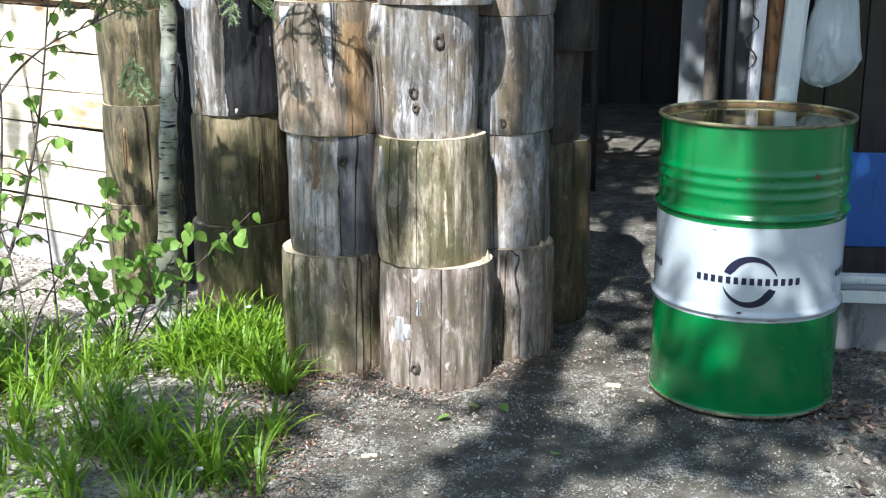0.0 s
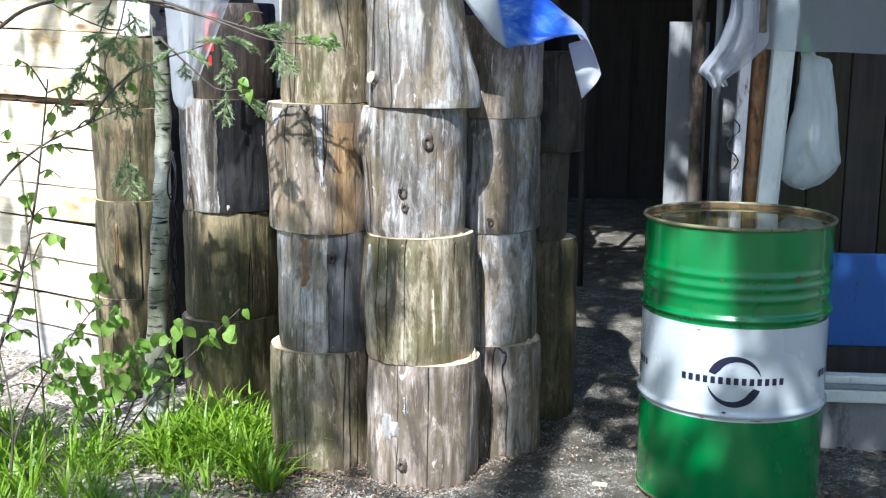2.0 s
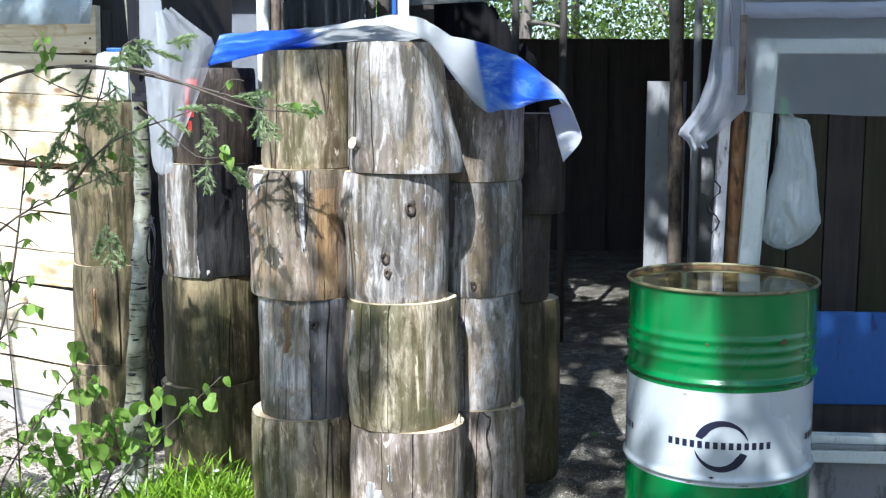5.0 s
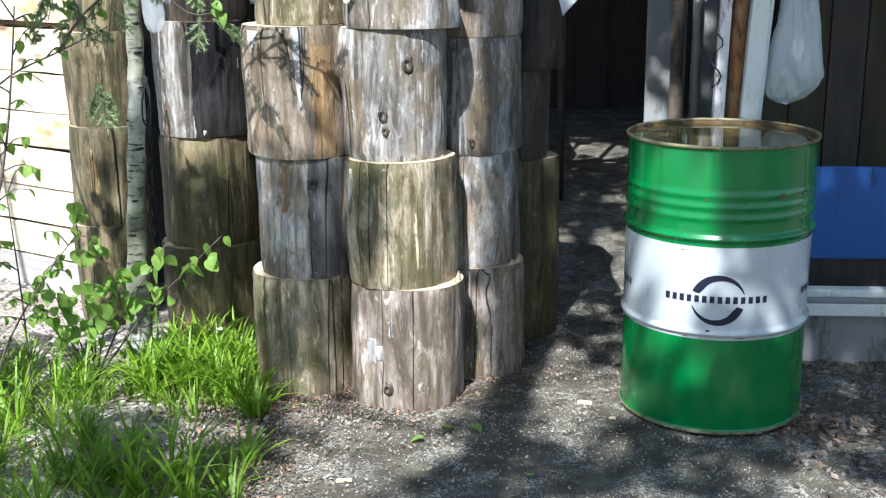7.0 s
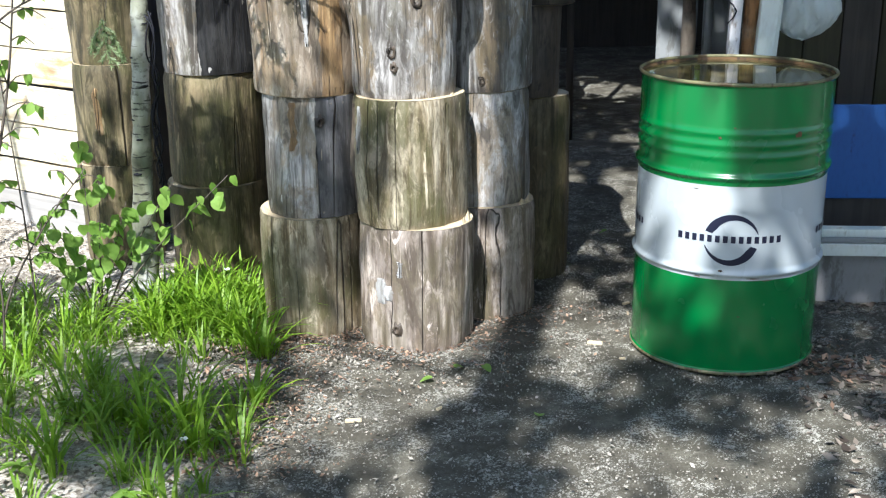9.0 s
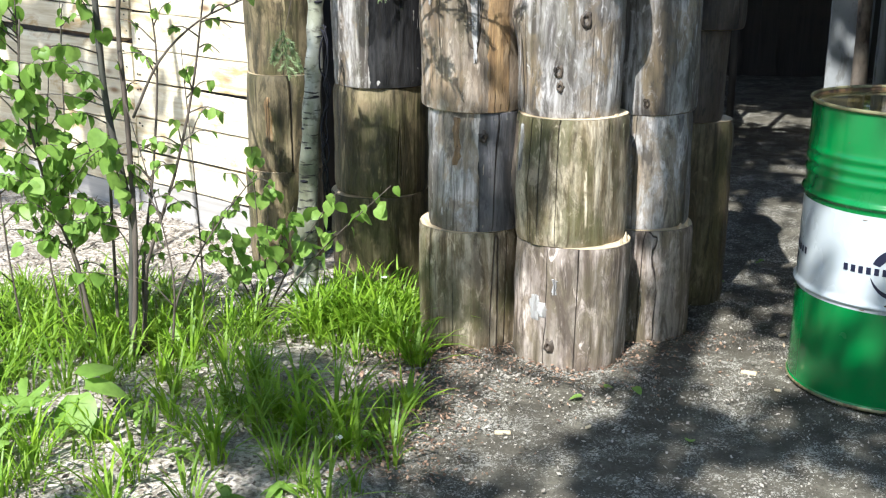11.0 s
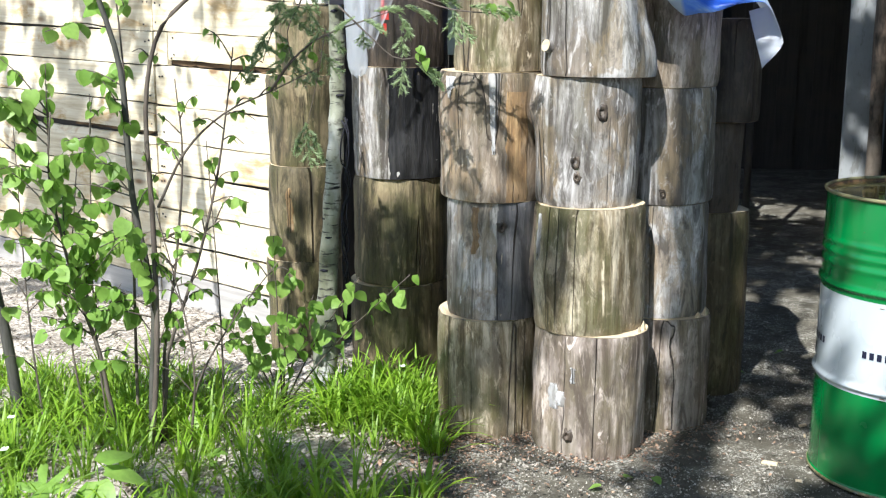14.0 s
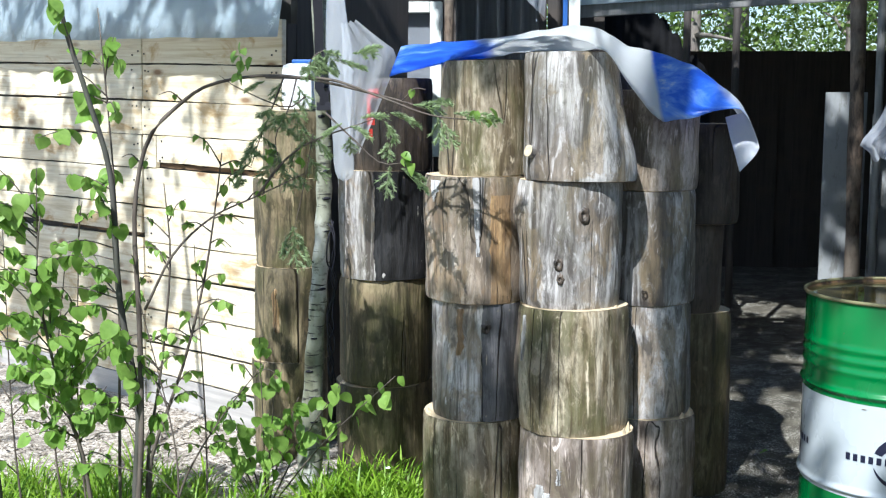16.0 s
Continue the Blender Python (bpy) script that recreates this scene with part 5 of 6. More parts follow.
def build_shrub():
    rng = random.Random(21)
    shrub = empty("young_birch_bush", -1.45, 3.02, 0)
    tagged(shrub, "bush of thin leafy saplings with heart-shaped fresh leaves", "bush")

    def loc(rows):
        return [(x + 1.45, y, z) for x, y, z in rows]
    trunk = stem(shrub, loc([(-1.448, 0, -0.01), (-1.432, 0, 0.25), (-1.422, 0.01, 0.486), (-1.465, 0.0, 0.8), (-1.477, 0, 1.012), (-1.487, 0, 1.243), (-1.56, 0, 1.5), (-1.632, 0, 1.746), (-1.8, 0.05, 2.4)]), 0.0125, 0.007, STEM, "trunk", 26, 10)
    left = stem(shrub, loc([(-1.565, 0.02, -0.01), (-1.59, 0, 0.16), (-1.617, 0, 0.327), (-1.66, -0.02, 0.5), (-1.699, -0.02, 0.66), (-1.72, -0.05, 0.9), (-1.70, -0.05, 1.1)]), 0.009, 0.003)
    arch = stem(shrub, loc([(-1.440, -0.02, -0.01), (-1.40, -0.03, 0.35), (-1.405, 0, 0.75), (-1.41, 0, 1.1), (-1.361, 0, 1.33), (-1.25, 0, 1.45), (-1.127, 0, 1.516), (-0.9, 0, 1.535), (-0.6, 0.02, 1.47), (-0.47, 0.03, 1.43)]), 0.010, 0.0028, None, "stem", 30)
    right = stem(shrub, loc([(-1.43, 0.03, -0.01), (-1.395, 0.02, 0.2), (-1.371, 0, 0.337), (-1.265, 0, 0.618), (-1.191, 0, 0.882), (-1.15, 0, 1.1), (-1.12, 0, 1.30)]), 0.008, 0.002)
    mid = stem(shrub, loc([(-1.42, 0.05, -0.01), (-1.41, 0.05, 0.3), (-1.36, 0.06, 0.6), (-1.32, 0.06, 0.95), (-1.33, 0.05, 1.2)]), 0.007, 0.002)
    low = stem(shrub, loc([(-1.36, 0.1, -0.01), (-1.31, 0.1, 0.2), (-1.18, 0.1, 0.42), (-1.02, 0.08, 0.62)]), 0.005, 0.0015)
    cross = stem(shrub, loc([(-1.385, 0, 0.80), (-1.28, -0.02, 0.98), (-1.15, -0.02, 1.10), (-1.0, -0.02, 1.17), (-0.85, -0.03, 1.24)]), 0.005, 0.0015)
    thin = stem(shrub, loc([(-1.52, 0.06, -0.01), (-1.51, 0.06, 0.4), (-1.49, 0.05, 0.9), (-1.50, 0.05, 1.3), (-1.53, 0.05, 1.75)]), 0.006, 0.002)
    for k, (x, y, top) in enumerate(((-1.62, 0.05, 1.15), (-1.30, -0.04, 0.85), (-1.72, 0.1, 0.95), (-1.24, 0.12, 1.0), (-1.82, 0.0, 1.05))):
        rise = stem(shrub, loc([(x, y, -0.01), (x + rng.uniform(-0.04, 0.04), y, top * 0.4), (x + rng.uniform(-0.12, 0.06), y, top)]), 0.0048, 0.0014, None, "stem", 14, 6)
        twigs(shrub, rise, rng, 7, 0.16, 3, SMALL, (0, -0.1, 0), 1.0, 0.25)
    for path, n, span, k, lean, st in ((left, 40, 0.27, 7, (-0.25, -0.2, 0.1), 0.35), (trunk, 20, 0.28, 6, (-0.7, -0.1, 0), 0.12), (thin, 14, 0.26, 5, (-0.7, 0, 0), 0.35), (right, 16, 0.14, 3, (0.2, 0, 0), 0.2), (mid, 12, 0.16, 3, (0, 0, 0), 0.2), (low, 7, 0.10, 4, (0.1, 0, 0), 0.3), (cross, 3, 0.09, 2, (0, 0, 0), 0.3), (arch, 6, 0.10, 1, (0, 0, 0.2), 0.15)):
        twigs(shrub, path, rng, n, span, k, LEAVES if path in (left, trunk, thin) else SMALL, lean, 1.0, st)
    # a second thin trunk at the edge
    t2 = empty("sapling", -1.96, 3.10, 0)
    tagged(t2, "slender grey birch sapling rising out of the grass", "tree")
    p = stem(t2, [(0, 0, -0.01), (-0.01, 0, 0.2), (-0.05, 0, 0.49), (-0.16, 0, 1.0), (-0.3, 0, 1.8), (-0.4, 0.1, 2.8)], 0.021, 0.012, STEM, "trunk", 20, 10)
    twigs(t2, p, rng, 8, 0.25, 4, LEAVES, (0.3, -0.2, 0), 1.0, 0.25)
    # the seedling at the birch's foot
    s = empty("birch_seedling", -1.12, 3.43, 0)
    tagged(s, "small bright green seedling beside the birch trunk", "seedling")
    for end, k in (((0.50, -0.16, 0.55), 16), ((-0.08, -0.16, 0.40), 14), ((0.17, -0.17, 0.47), 18), ((0.32, -0.14, 0.53), 16), ((-0.16, -0.12, 0.34), 12), ((0.08, -0.2, 0.36), 16), ((0.02, -0.12, 0.66), 10), ((0.10, -0.2, 0.56), 12)):
        e = Vector(end)
        pth = stem(s, [(0, 0, -0.005), e * 0.45 + Vector((0, 0, 0.03)), e], 0.004, 0.0013, None, "stem", 8, 5)
        for _ in range(k):
            leaf_on(STEMS[-1], along(pth, rng.uniform(0.45, 1)) + Vector((rng.uniform(-0.03, 0.03), rng.uniform(-0.03, 0.03), rng.uniform(-0.02, 0.03))), rng, LEAVES, 0.86)


build_shrub()


def sprig(length, rng, droop=0.2, needles=70):
    """A spruce shoot: a thin axis set with needles, and a few side shoots."""
    verts, faces = [], []

    def shoot(p, d, l, n):
        d = d.normalized()
        side = d.cross(Vector((0, 0, 1)))
        side = side.normalized() if side.length > 0.1 else Vector((1, 0, 0))
        up = side.cross(d)
        for i in range(n):
            t = i / n
            q = p + d * l * t + Vector((0, 0, -droop * l * t * t))
            a = rng.uniform(0, 2 * math.pi)
            out = (side * math.cos(a) + up * math.sin(a) * 0.7) * 0.8 + d * 0.75
            out = out.normalized() * rng.uniform(0.013, 0.020)
            w = d.cross(out).normalized() * 0.0016
            k = len(verts)
            verts.extend([q - w, q + w, q + out + w * 0.3, q + out - w * 0.3])
            faces.append((k, k + 1, k + 2, k + 3))
        k = len(verts)
        tv, tf = tube([p, p + d * l + Vector((0, 0, -droop * l))], [0.0014, 0.0006], 4)
        verts.extend(tv)
        faces.extend(tuple(i + k for i in f) for f in tf)
    shoot(Vector((0, 0, 0)), Vector((1, 0, 0)), length, needles)
    for k in range(4):
        t = 0.2 + 0.18 * k
        shoot(Vector((length * t, 0, -droop * length * t * t)), Vector((0.8, (-1) ** k * 0.7, rng.uniform(-0.3, 0.1))), length * (0.55 - 0.35 * t), int(needles * 0.5))
    return mesh_of("sprig", verts, faces)


def build_spruce():
    rng = random.Random(4)
    kinds = [sprig(0.10, rng, 0.2, 90), sprig(0.12, rng, 0.35, 110), sprig(0.08, rng, 0.1, 80)]
    for me in kinds:
        me.materials.append(NEEDLE)
    base = empty("spruce_branch", -1.9, 3.0, 1.2)
    tagged(base, "thin spruce branch with short fresh needle sprigs", "branch")

    def at(px, py, dy=0.0):
        return Vector((-1.146 + 0.00157 * px + 1.9, dy, 1.504 + (110 - py) * 0.0016 - 1.2))
    # branches that the sprigs sit on
    upper = stem(base, [at(112, 92), at(170, 94), at(250, 100), at(350, 135), at(440, 165), at(545, 175)], 0.006, 0.0015, None, "stem", 24)
    lower = stem(base, [at(93, 318), at(140, 258), at(200, 215), at(300, 180), at(330, 170)], 0.0045, 0.0012, None, "stem", 16)
    hang = stem(base, [at(190, 130), at(150, 150), at(60, 115), at(20, 90)], 0.003, 0.001, None, "stem", 8)
    down = stem(base, [at(230, 160), at(290, 215), at(340, 255), at(400, 250)], 0.003, 0.001, None, "stem", 8)
    for px, py, turn, tip, k in ((250, 62, 10, 0, 1), (285, 50, -20, -10, 0), (225, 70, 170, 5, 0), (300, 45, 30, -25, 2), (140, 105, 120, 40, 0), (175, 110, 60, 60, 0), (110, 100, 200, 30, 2), (165, 150, 80, 70, 1), (180, 180, 60, 75, 0), (150, 160, 150, 40, 0),
                             (345, 175, -30, 60, 0), (355, 160, 20, 10, 1), (400, 145, 10, 0, 1), (430, 140, -20, -10, 0), (445, 165, 60, 80, 1), (452, 170, 20, 65, 1), (480, 160, 5, 5, 0), (510, 165, 10, 5, 0), (530, 160, -5, 20, 2),
                             (350, 215, 90, 70, 2), (355, 260, 100, 70, 1), (375, 265, 10, 20, 0), (385, 270, -10, 30, 1), (265, 180, 170, 30, 0), (280, 185, 40, 20, 0), (300, 170, 20, -20, 0), (275, 205, 100, 60, 2), (75, 255, 170, 40, 0), (60, 280, 120, 40, 2),
                             (165, 400, 90, 75, 1), (170, 395, 40, 70, 1), (155, 395, 140, 65, 0), (165, 375, 90, 80, 2), (140, 260, 90, 60, 1), (125, 255, 150, 50, 0), (160, 265, 30, 60, 0), (-20, 120, 160, 20, 1), (-60, 150, 120, 30, 0), (-90, 280, 160, 20, 1), (190, 240, 60, 50, 1), (205, 205, 10, 60, 0), (185, 215, 160, 50, 1)):
        if px < 55:
            continue
        ob = new("sprig", kinds[k])
        ob.parent = base
        p = at(px, py, rng.uniform(-0.02, 0.02))
        ob.matrix_basis = Matrix.Translation(p) @ pose(0, 0, 0, rng.uniform(-40, 40), tip * 0.75, turn) @ Matrix.Scale(0.82, 4)
    # the thick hanging shoots beside the birch
    for ends in (((150, 94), (122, 160), (98, 215), (82, 262)), ((175, 96), (160, 150), (132, 205), (138, 255)), ((200, 98), (205, 60), (235, 40))):
        path = stem(base, [at(x, y, -0.01) for x, y in ends], 0.003, 0.0012, None, "stem", 10, 5)
        for _ in range(7):
            ob = new("sprig", rng.choice(kinds))
            ob.parent = base
            q = along(path, rng.uniform(0.15, 1.0))
            ob.matrix_basis = Matrix.Translation(q) @ pose(0, 0, 0, rng.uniform(-40, 40), rng.uniform(-10, 60), rng.uniform(0, 360)) @ Matrix.Scale(rng.uniform(0.6, 0.85), 4)
    stem(base, [at(205, 200), at(185, 300), at(165, 380)], 0.0022, 0.001, None, "stem", 6, 5)
    for px, py, n in ((395, 245, 5), (535, 165, 4), (75, 60, 5), (180, 235, 3), (120, 235, 4), (60, 40, 3), (70, 90, 3)):
        for _ in range(n):
            leaf_on(base, at(px + rng.uniform(-14, 14), py + rng.uniform(-14, 14), -0.01), rng, SMALL, 1.0)


build_spruce()


# ---- the birch and what hangs on it ----
def build_birch():
    tree = empty("birch_tree", -1.03, 3.69, 0)
    tagged(tree, "slim birch with grey-white bark and dark scars", "tree")
    pts = [(0, 0, -0.02), (0.012, 0, 0.25), (0.043, -0.01, 0.685), (0.068, -0.01, 1.0), (0.075, -0.01, 1.27), (0.064, -0.01, 1.76), (0.05, 0, 2.5), (0.1, 0, 4.0), (0.2, 0.1, 6.5)]
    path = smooth_path(pts, 60)
    radii = [0.052 * (1 - 0.35 * min(1, i / 14)) * (1 - 0.5 * i / 60) + 0.003 * math.sin(i * 1.7) + 0.002 for i in range(61)]
    link("trunk", mesh_of("trunk", *tube(path, radii, 18), True), BIRCH, tree, "grey-white bark with dark scars")
    rng = random.Random(2)
    for k in range(16):
        i = 3 + k
        p = path[min(i, 20)]
        z = 0.15 + k * 0.105 + rng.uniform(-0.02, 0.02)
        q = along(path, min(0.95, z / 6.5))
        a = rng.uniform(-2.6, -0.6)
        r = 0.036
        bm = bmesh.new()
        bmesh.ops.create_icosphere(bm, subdivisions=1, radius=1)
        bmesh.ops.scale(bm, vec=(rng.uniform(0.010, 0.022), 0.006, rng.uniform(0.003, 0.007)), verts=bm.verts[:])
        ob = part("bark_scar", bm, STRAP, tree, "", True)
        qq = min(path, key=lambda w: abs(w.z - z))
        rr = radii[path.index(qq)]
        ob.matrix_basis = pose(qq.x + rr * math.cos(a) * 0.96, qq.y + rr * math.sin(a) * 0.96, z, 0, 0, math.degrees(a) + 90)
    # belt loop hung on the trunk
    strap = empty("hanging_strap", -0.935, 3.62, 1.9)
    tagged(strap, "black webbing strap hanging in a loop on the birch", "strap")
    for x, bow, w in ((-0.022, -0.004, 0.034), (0.028, 0.008, 0.020)):
        bm = bmesh.new()
        rows = []
        for i in range(25):
            z = 0.25 - 0.70 * i / 24
            c = x + bow * math.sin(i * 0.26) - (x * 0.9 if i > 22 else 0)
            rows.append([bm.verts.new((c - w / 2, 0.004 * math.sin(i), z)), bm.verts.new((c + w / 2, 0.004 * math.sin(i + 1), z))])
        for p, q in zip(rows, rows[1:]):
            bm.faces.new((p[0], p[1], q[1], q[0]))
        bmesh.ops.solidify(bm, geom=bm.faces[:], thickness=0.003)
        part("web", bm, STRAP, strap, "", True)
    part("loop_end", boxed((0.0, 0.002, -0.455), (0.062, 0.008, 0.03), 0.004), STRAP, strap)
    # tangle of cord lower down
    rng = random.Random(9)
    cord = empty("cord", -0.935, 3.66, 0.75)
    tagged(cord, "tangled black cord tied to the birch trunk", "cord")
    for k in range(4):
        pts = [(rng.uniform(-0.01, 0.03), rng.uniform(-0.02, 0.0), 0.28 - 0.62 * i / 9 + rng.uniform(-0.02, 0.02)) for i in range(10)]
        stem(cord, pts, 0.003, 0.003, STRAP, "strand", 24, 5)
    # the clear bag
    bm = bmesh.new()
    rows = []
    prof = [(1.975, -0.873, 0.02), (1.775, -0.868, 0.035), (1.655, -0.858, 0.045), (1.575, -0.853, 0.044), (1.475, -0.853, 0.038), (1.395, -0.853, 0.034), (1.315, -0.850, 0.033), (1.255, -0.846, 0.036), (1.220, -0.844, 0.033), (1.197, -0.844, 0.024), (1.187, -0.844, 0.008)]
    for z, cx, w in prof:
        row = []
        for i in range(29):
            a = 2 * math.pi * i / 28
            k = 1 + 0.12 * noise.noise(Vector((math.cos(a) * 2.5, math.sin(a) * 2.5, z * 9)))
            row.append(bm.verts.new((cx + w * k * math.cos(a), 3.52 + 0.45 * w * k * math.sin(a), z + 0.012 * noise.noise(Vector((a, z * 5, 0))))))
        rows.append(row)
    for p, q in zip(rows, rows[1:]):
        for i in range(28):
            bm.faces.new((p[i], q[i], q[i + 1], p[i + 1]))
    bag = part("clear_bag", bm, CLEARBAG, smooth=True)
    tagged(bag, "milky clear plastic bag hanging from the birch", "bag")
    bm = bmesh.new()
    grid = []
    for i in range(15):
        u = i / 14
        left, right = Vector((-0.845, 3.50, 1.725)).lerp(Vector((-0.820, 3.49, 1.285)), u), Vector((-0.645, 3.50, 1.640)).lerp(Vector((-0.785, 3.48, 1.305)), u ** 0.8)
        if u < 0.25:
            right = Vector((-0.785, 3.50, 1.735)).lerp(Vector((-0.645, 3.50, 1.630)), u / 0.25)
        elif u < 0.5:
            right = Vector((-0.645, 3.50, 1.630)).lerp(Vector((-0.700, 3.49, 1.485)), (u - 0.25) / 0.25)
        else:
            right = Vector((-0.700, 3.49, 1.485)).lerp(Vector((-0.780, 3.48, 1.285)), (u - 0.5) / 0.5)
        grid.append([bm.verts.new(left.lerp(right, j / 10) + Vector((0, -0.012 * math.sin(j * 1.6 + u * 4) - 0.02 * math.sin(math.pi * j / 10), 0.006 * math.sin(j * 2.3)))) for j in range(11)])
    for p, q in zip(grid, grid[1:]):
        for j in range(10):
            bm.faces.new((p[j], q[j], q[j + 1], p[j + 1]))
    part("bag_mouth", bm, CLEARBAG, bag, "flared open side of the bag", True)
    bm = bmesh.new()
    for x0, z0, w, h in ((-0.735, 1.49, 0.036, 0.03), (-0.752, 1.43, 0.012, 0.10), (-0.738, 1.395, 0.014, 0.03), (-0.745, 1.35, 0.012, 0.035)):
        box(bm, (x0, 3.505, z0), (w, 0.002, h), 0.0006)
    part("print_patch", bm, REDPRINT, bag, "red printed patch")
    # white canister on the fourth column
    can = empty("canister", -1.165, 4.15, 1.429)
    tagged(can, "white plastic canister standing on the log stack", "canister")
    part("body", boxed((0, 0, 0.095), (0.135, 0.11, 0.19), 0.036), PLASTICWHITE, can)
    part("lid", boxed((0.02, 0, 0.197), (0.09, 0.06, 0.016), 0.005), BLUESHEET, can, "blue lid")


build_birch()


# ---- grass, litter and stones ----
def in_lawn(x, y):
    """How thick the grass stands at a place, 0 to 1."""
    n = noise.noise(Vector((x * 1.9, y * 1.9, 7))) + 0.5 * noise.noise(Vector((x * 5, y * 5, 2)))
    d = 0.34 + 0.8 * n
    edge = -0.46 + 0.10 * noise.noise(Vector((0, y * 3, 1)))
    if x > edge:
        d -= (x - edge) * 9
    if y > 3.55:
        d -= (y - 3.55) * 3.2
    for cx, cy, r, w in ((-0.74, 3.42, 0.20, 1.2), (-0.53, 3.10, 0.11, 0.9), (-0.68, 2.52, 0.17, 0.9), (-1.08, 2.72, 0.14, 0.8), (-1.5, 2.4, 0.2, 0.7), (-1.25, 3.1, 0.14, 0.6), (-0.62, 2.85, 0.14, -0.5), (-1.85, 3.35, 0.40, 0.9), (-2.55, 4.3, 0.35, 1.2), (-1.35, 2.7, 0.35, 0.5), (-0.74, 2.94, 0.11, -1.3), (-1.6, 2.55, 0.2, -0.6)):
        d += w * math.exp(-((x - cx) ** 2 + (y - cy) ** 2) / (r * r))
    return max(0.0, min(1.0, d))


def blades(count, area, rng, lengths, width):
    verts, faces = [], []
    x0, x1, y0, y1 = area
    made = tries = 0
    while made < count and tries < count * 40:
        tries += 1
        cx, cy = rng.uniform(x0, x1), rng.uniform(y0, y1)
        if rng.random() > in_lawn(cx, cy) ** 2.3:
            continue
        for _ in range(rng.randint(3, 7)):
            made += 1
            x, y = cx + rng.gauss(0, 0.03), cy + rng.gauss(0, 0.03)
            l = rng.uniform(*lengths)
            a = rng.uniform(0, 2 * math.pi)
            lean = rng.uniform(0.2, 1.0)
            w = width * rng.uniform(0.6, 1.2)
            d = Vector((math.cos(a), math.sin(a), 0))
            s = Vector((-d.y, d.x, 0)) * w / 2
            p0 = Vector((x, y, -0.008))
            k = len(verts)
            for t, ww in ((0, 0.8), (0.4, 1.0), (0.75, 0.7)):
                p = p0 + d * (lean * l * t * t) + Vector((0, 0, l * t * (1 - 0.28 * lean * t)))
                verts += [p - s * ww, p + s * ww]
            verts.append(p0 + d * lean * l * 1.05 + Vector((0, 0, l * (1 - 0.42 * lean))))
            faces += [(k, k + 1, k + 3, k + 2), (k + 2, k + 3, k + 5, k + 4), (k + 4, k + 5, k + 6)]
    return verts, faces


def tufts(places, rng, lengths, width, per=26, spread=0.028):
    """Clumps of arching blades, each fanned out from its own foot."""
    verts, faces = [], []
    for cx, cy, size in places:
        tall = rng.uniform(0.75, 1.15) * size
        way = rng.uniform(0, 2 * math.pi)
        for _ in range(int(per * size * rng.uniform(0.6, 1.2))):
            a = rng.uniform(0, 2 * math.pi)
            out = abs(rng.gauss(0, 1))
            x, y = cx + math.cos(a) * out * spread * size, cy + math.sin(a) * out * spread * size
            l = rng.uniform(*lengths) * tall
            lean = min(1.15, 0.15 + 0.33 * out + rng.uniform(0, 0.35))
            a += rng.gauss(0, 0.5)
            d = Vector((math.cos(a) + 0.3 * math.cos(way), math.sin(a) + 0.3 * math.sin(way), 0)).normalized()
            s = Vector((-d.y, d.x, 0)) * width * rng.uniform(0.5, 1.2) / 2
            p0 = Vector((x, y, -0.008))
            k = len(verts)
            for t, ww in ((0, 0.7), (0.35, 1.0), (0.65, 0.85), (0.85, 0.5)):
                p = p0 + d * (lean * l * t * t) + Vector((0, 0, l * t * (1 - 0.4 * lean * t)))
                verts += [p - s * ww, p + s * ww]
            verts.append(p0 + d * lean * l * 1.02 + Vector((0, 0, l * (1 - 0.46 * lean))))
            faces += [(k, k + 1, k + 3, k + 2), (k + 2, k + 3, k + 5, k + 4), (k + 4, k + 5, k + 7, k + 6), (k + 6, k + 7, k + 8)]
    return verts, faces


def sown(count, area, rng, apart, low=0.25):
    """Feet of clumps where the grass stands, none too near another."""
    out = []
    x0, x1, y0, y1 = area
    for _ in range(count * 60):
        if len(out) >= count:
            break
        x, y = rng.uniform(x0, x1), rng.uniform(y0, y1)
        d = in_lawn(x, y)
        if d < low or rng.random() > d or any((x - q[0]) ** 2 + (y - q[1]) ** 2 < apart * apart for q in out):
            continue
        out.append((x, y, rng.uniform(0.55, 0.8) + 0.35 * d))
    return out


rng = random.Random(31)
tagged(link("grass", mesh_of("grass", *blades(1500, (-3.1, -0.35, 1.8, 4.6), rng, (0.03, 0.11), 0.006)), GRASS_DIM), "thin patchy fresh grass over leaf litter", "grass", kind="stuff")
tagged(link("grass", mesh_of("grass", *tufts(sown(105, (-2.4, -0.42, 1.8, 3.6), rng, 0.085), rng, (0.09, 0.25), 0.0085, 22)), GRASS_DIM), "arching grass clumps with bare litter between", "grass", kind="stuff")
tagged(link("grass_tuft", mesh_of("grass_tuft", *tufts(sown(26, (-0.98, -0.52, 3.22, 3.60), rng, 0.05, 0.4), rng, (0.11, 0.25), 0.0100, 34)), GRASS), "thick bright green grass tuft at the logs' foot", "grass", kind="stuff")
tagged(link("grass_tuft", mesh_of("grass_tuft", *tufts(((-0.55, 3.13, 0.95), (-0.50, 3.06, 0.8), (-0.60, 3.20, 0.8), (-0.66, 2.58, 1.0), (-0.74, 2.50, 1.0), (-0.60, 2.45, 0.9), (-0.84, 2.62, 0.85), (-0.48, 2.72, 0.6), (-0.95, 2.35, 0.9)), rng, (0.11, 0.27), 0.0105, 38)), GRASS), "tall bright grass tufts beside the path", "grass", kind="stuff")
tagged(link("grass_tuft", mesh_of("grass_tuft", *tufts(sown(60, (-2.9, -1.4, 2.95, 4.6), rng, 0.09, 0.3), rng, (0.07, 0.20), 0.010, 20)), GRASS), "sunlit grass round the bush", "grass", kind="stuff")
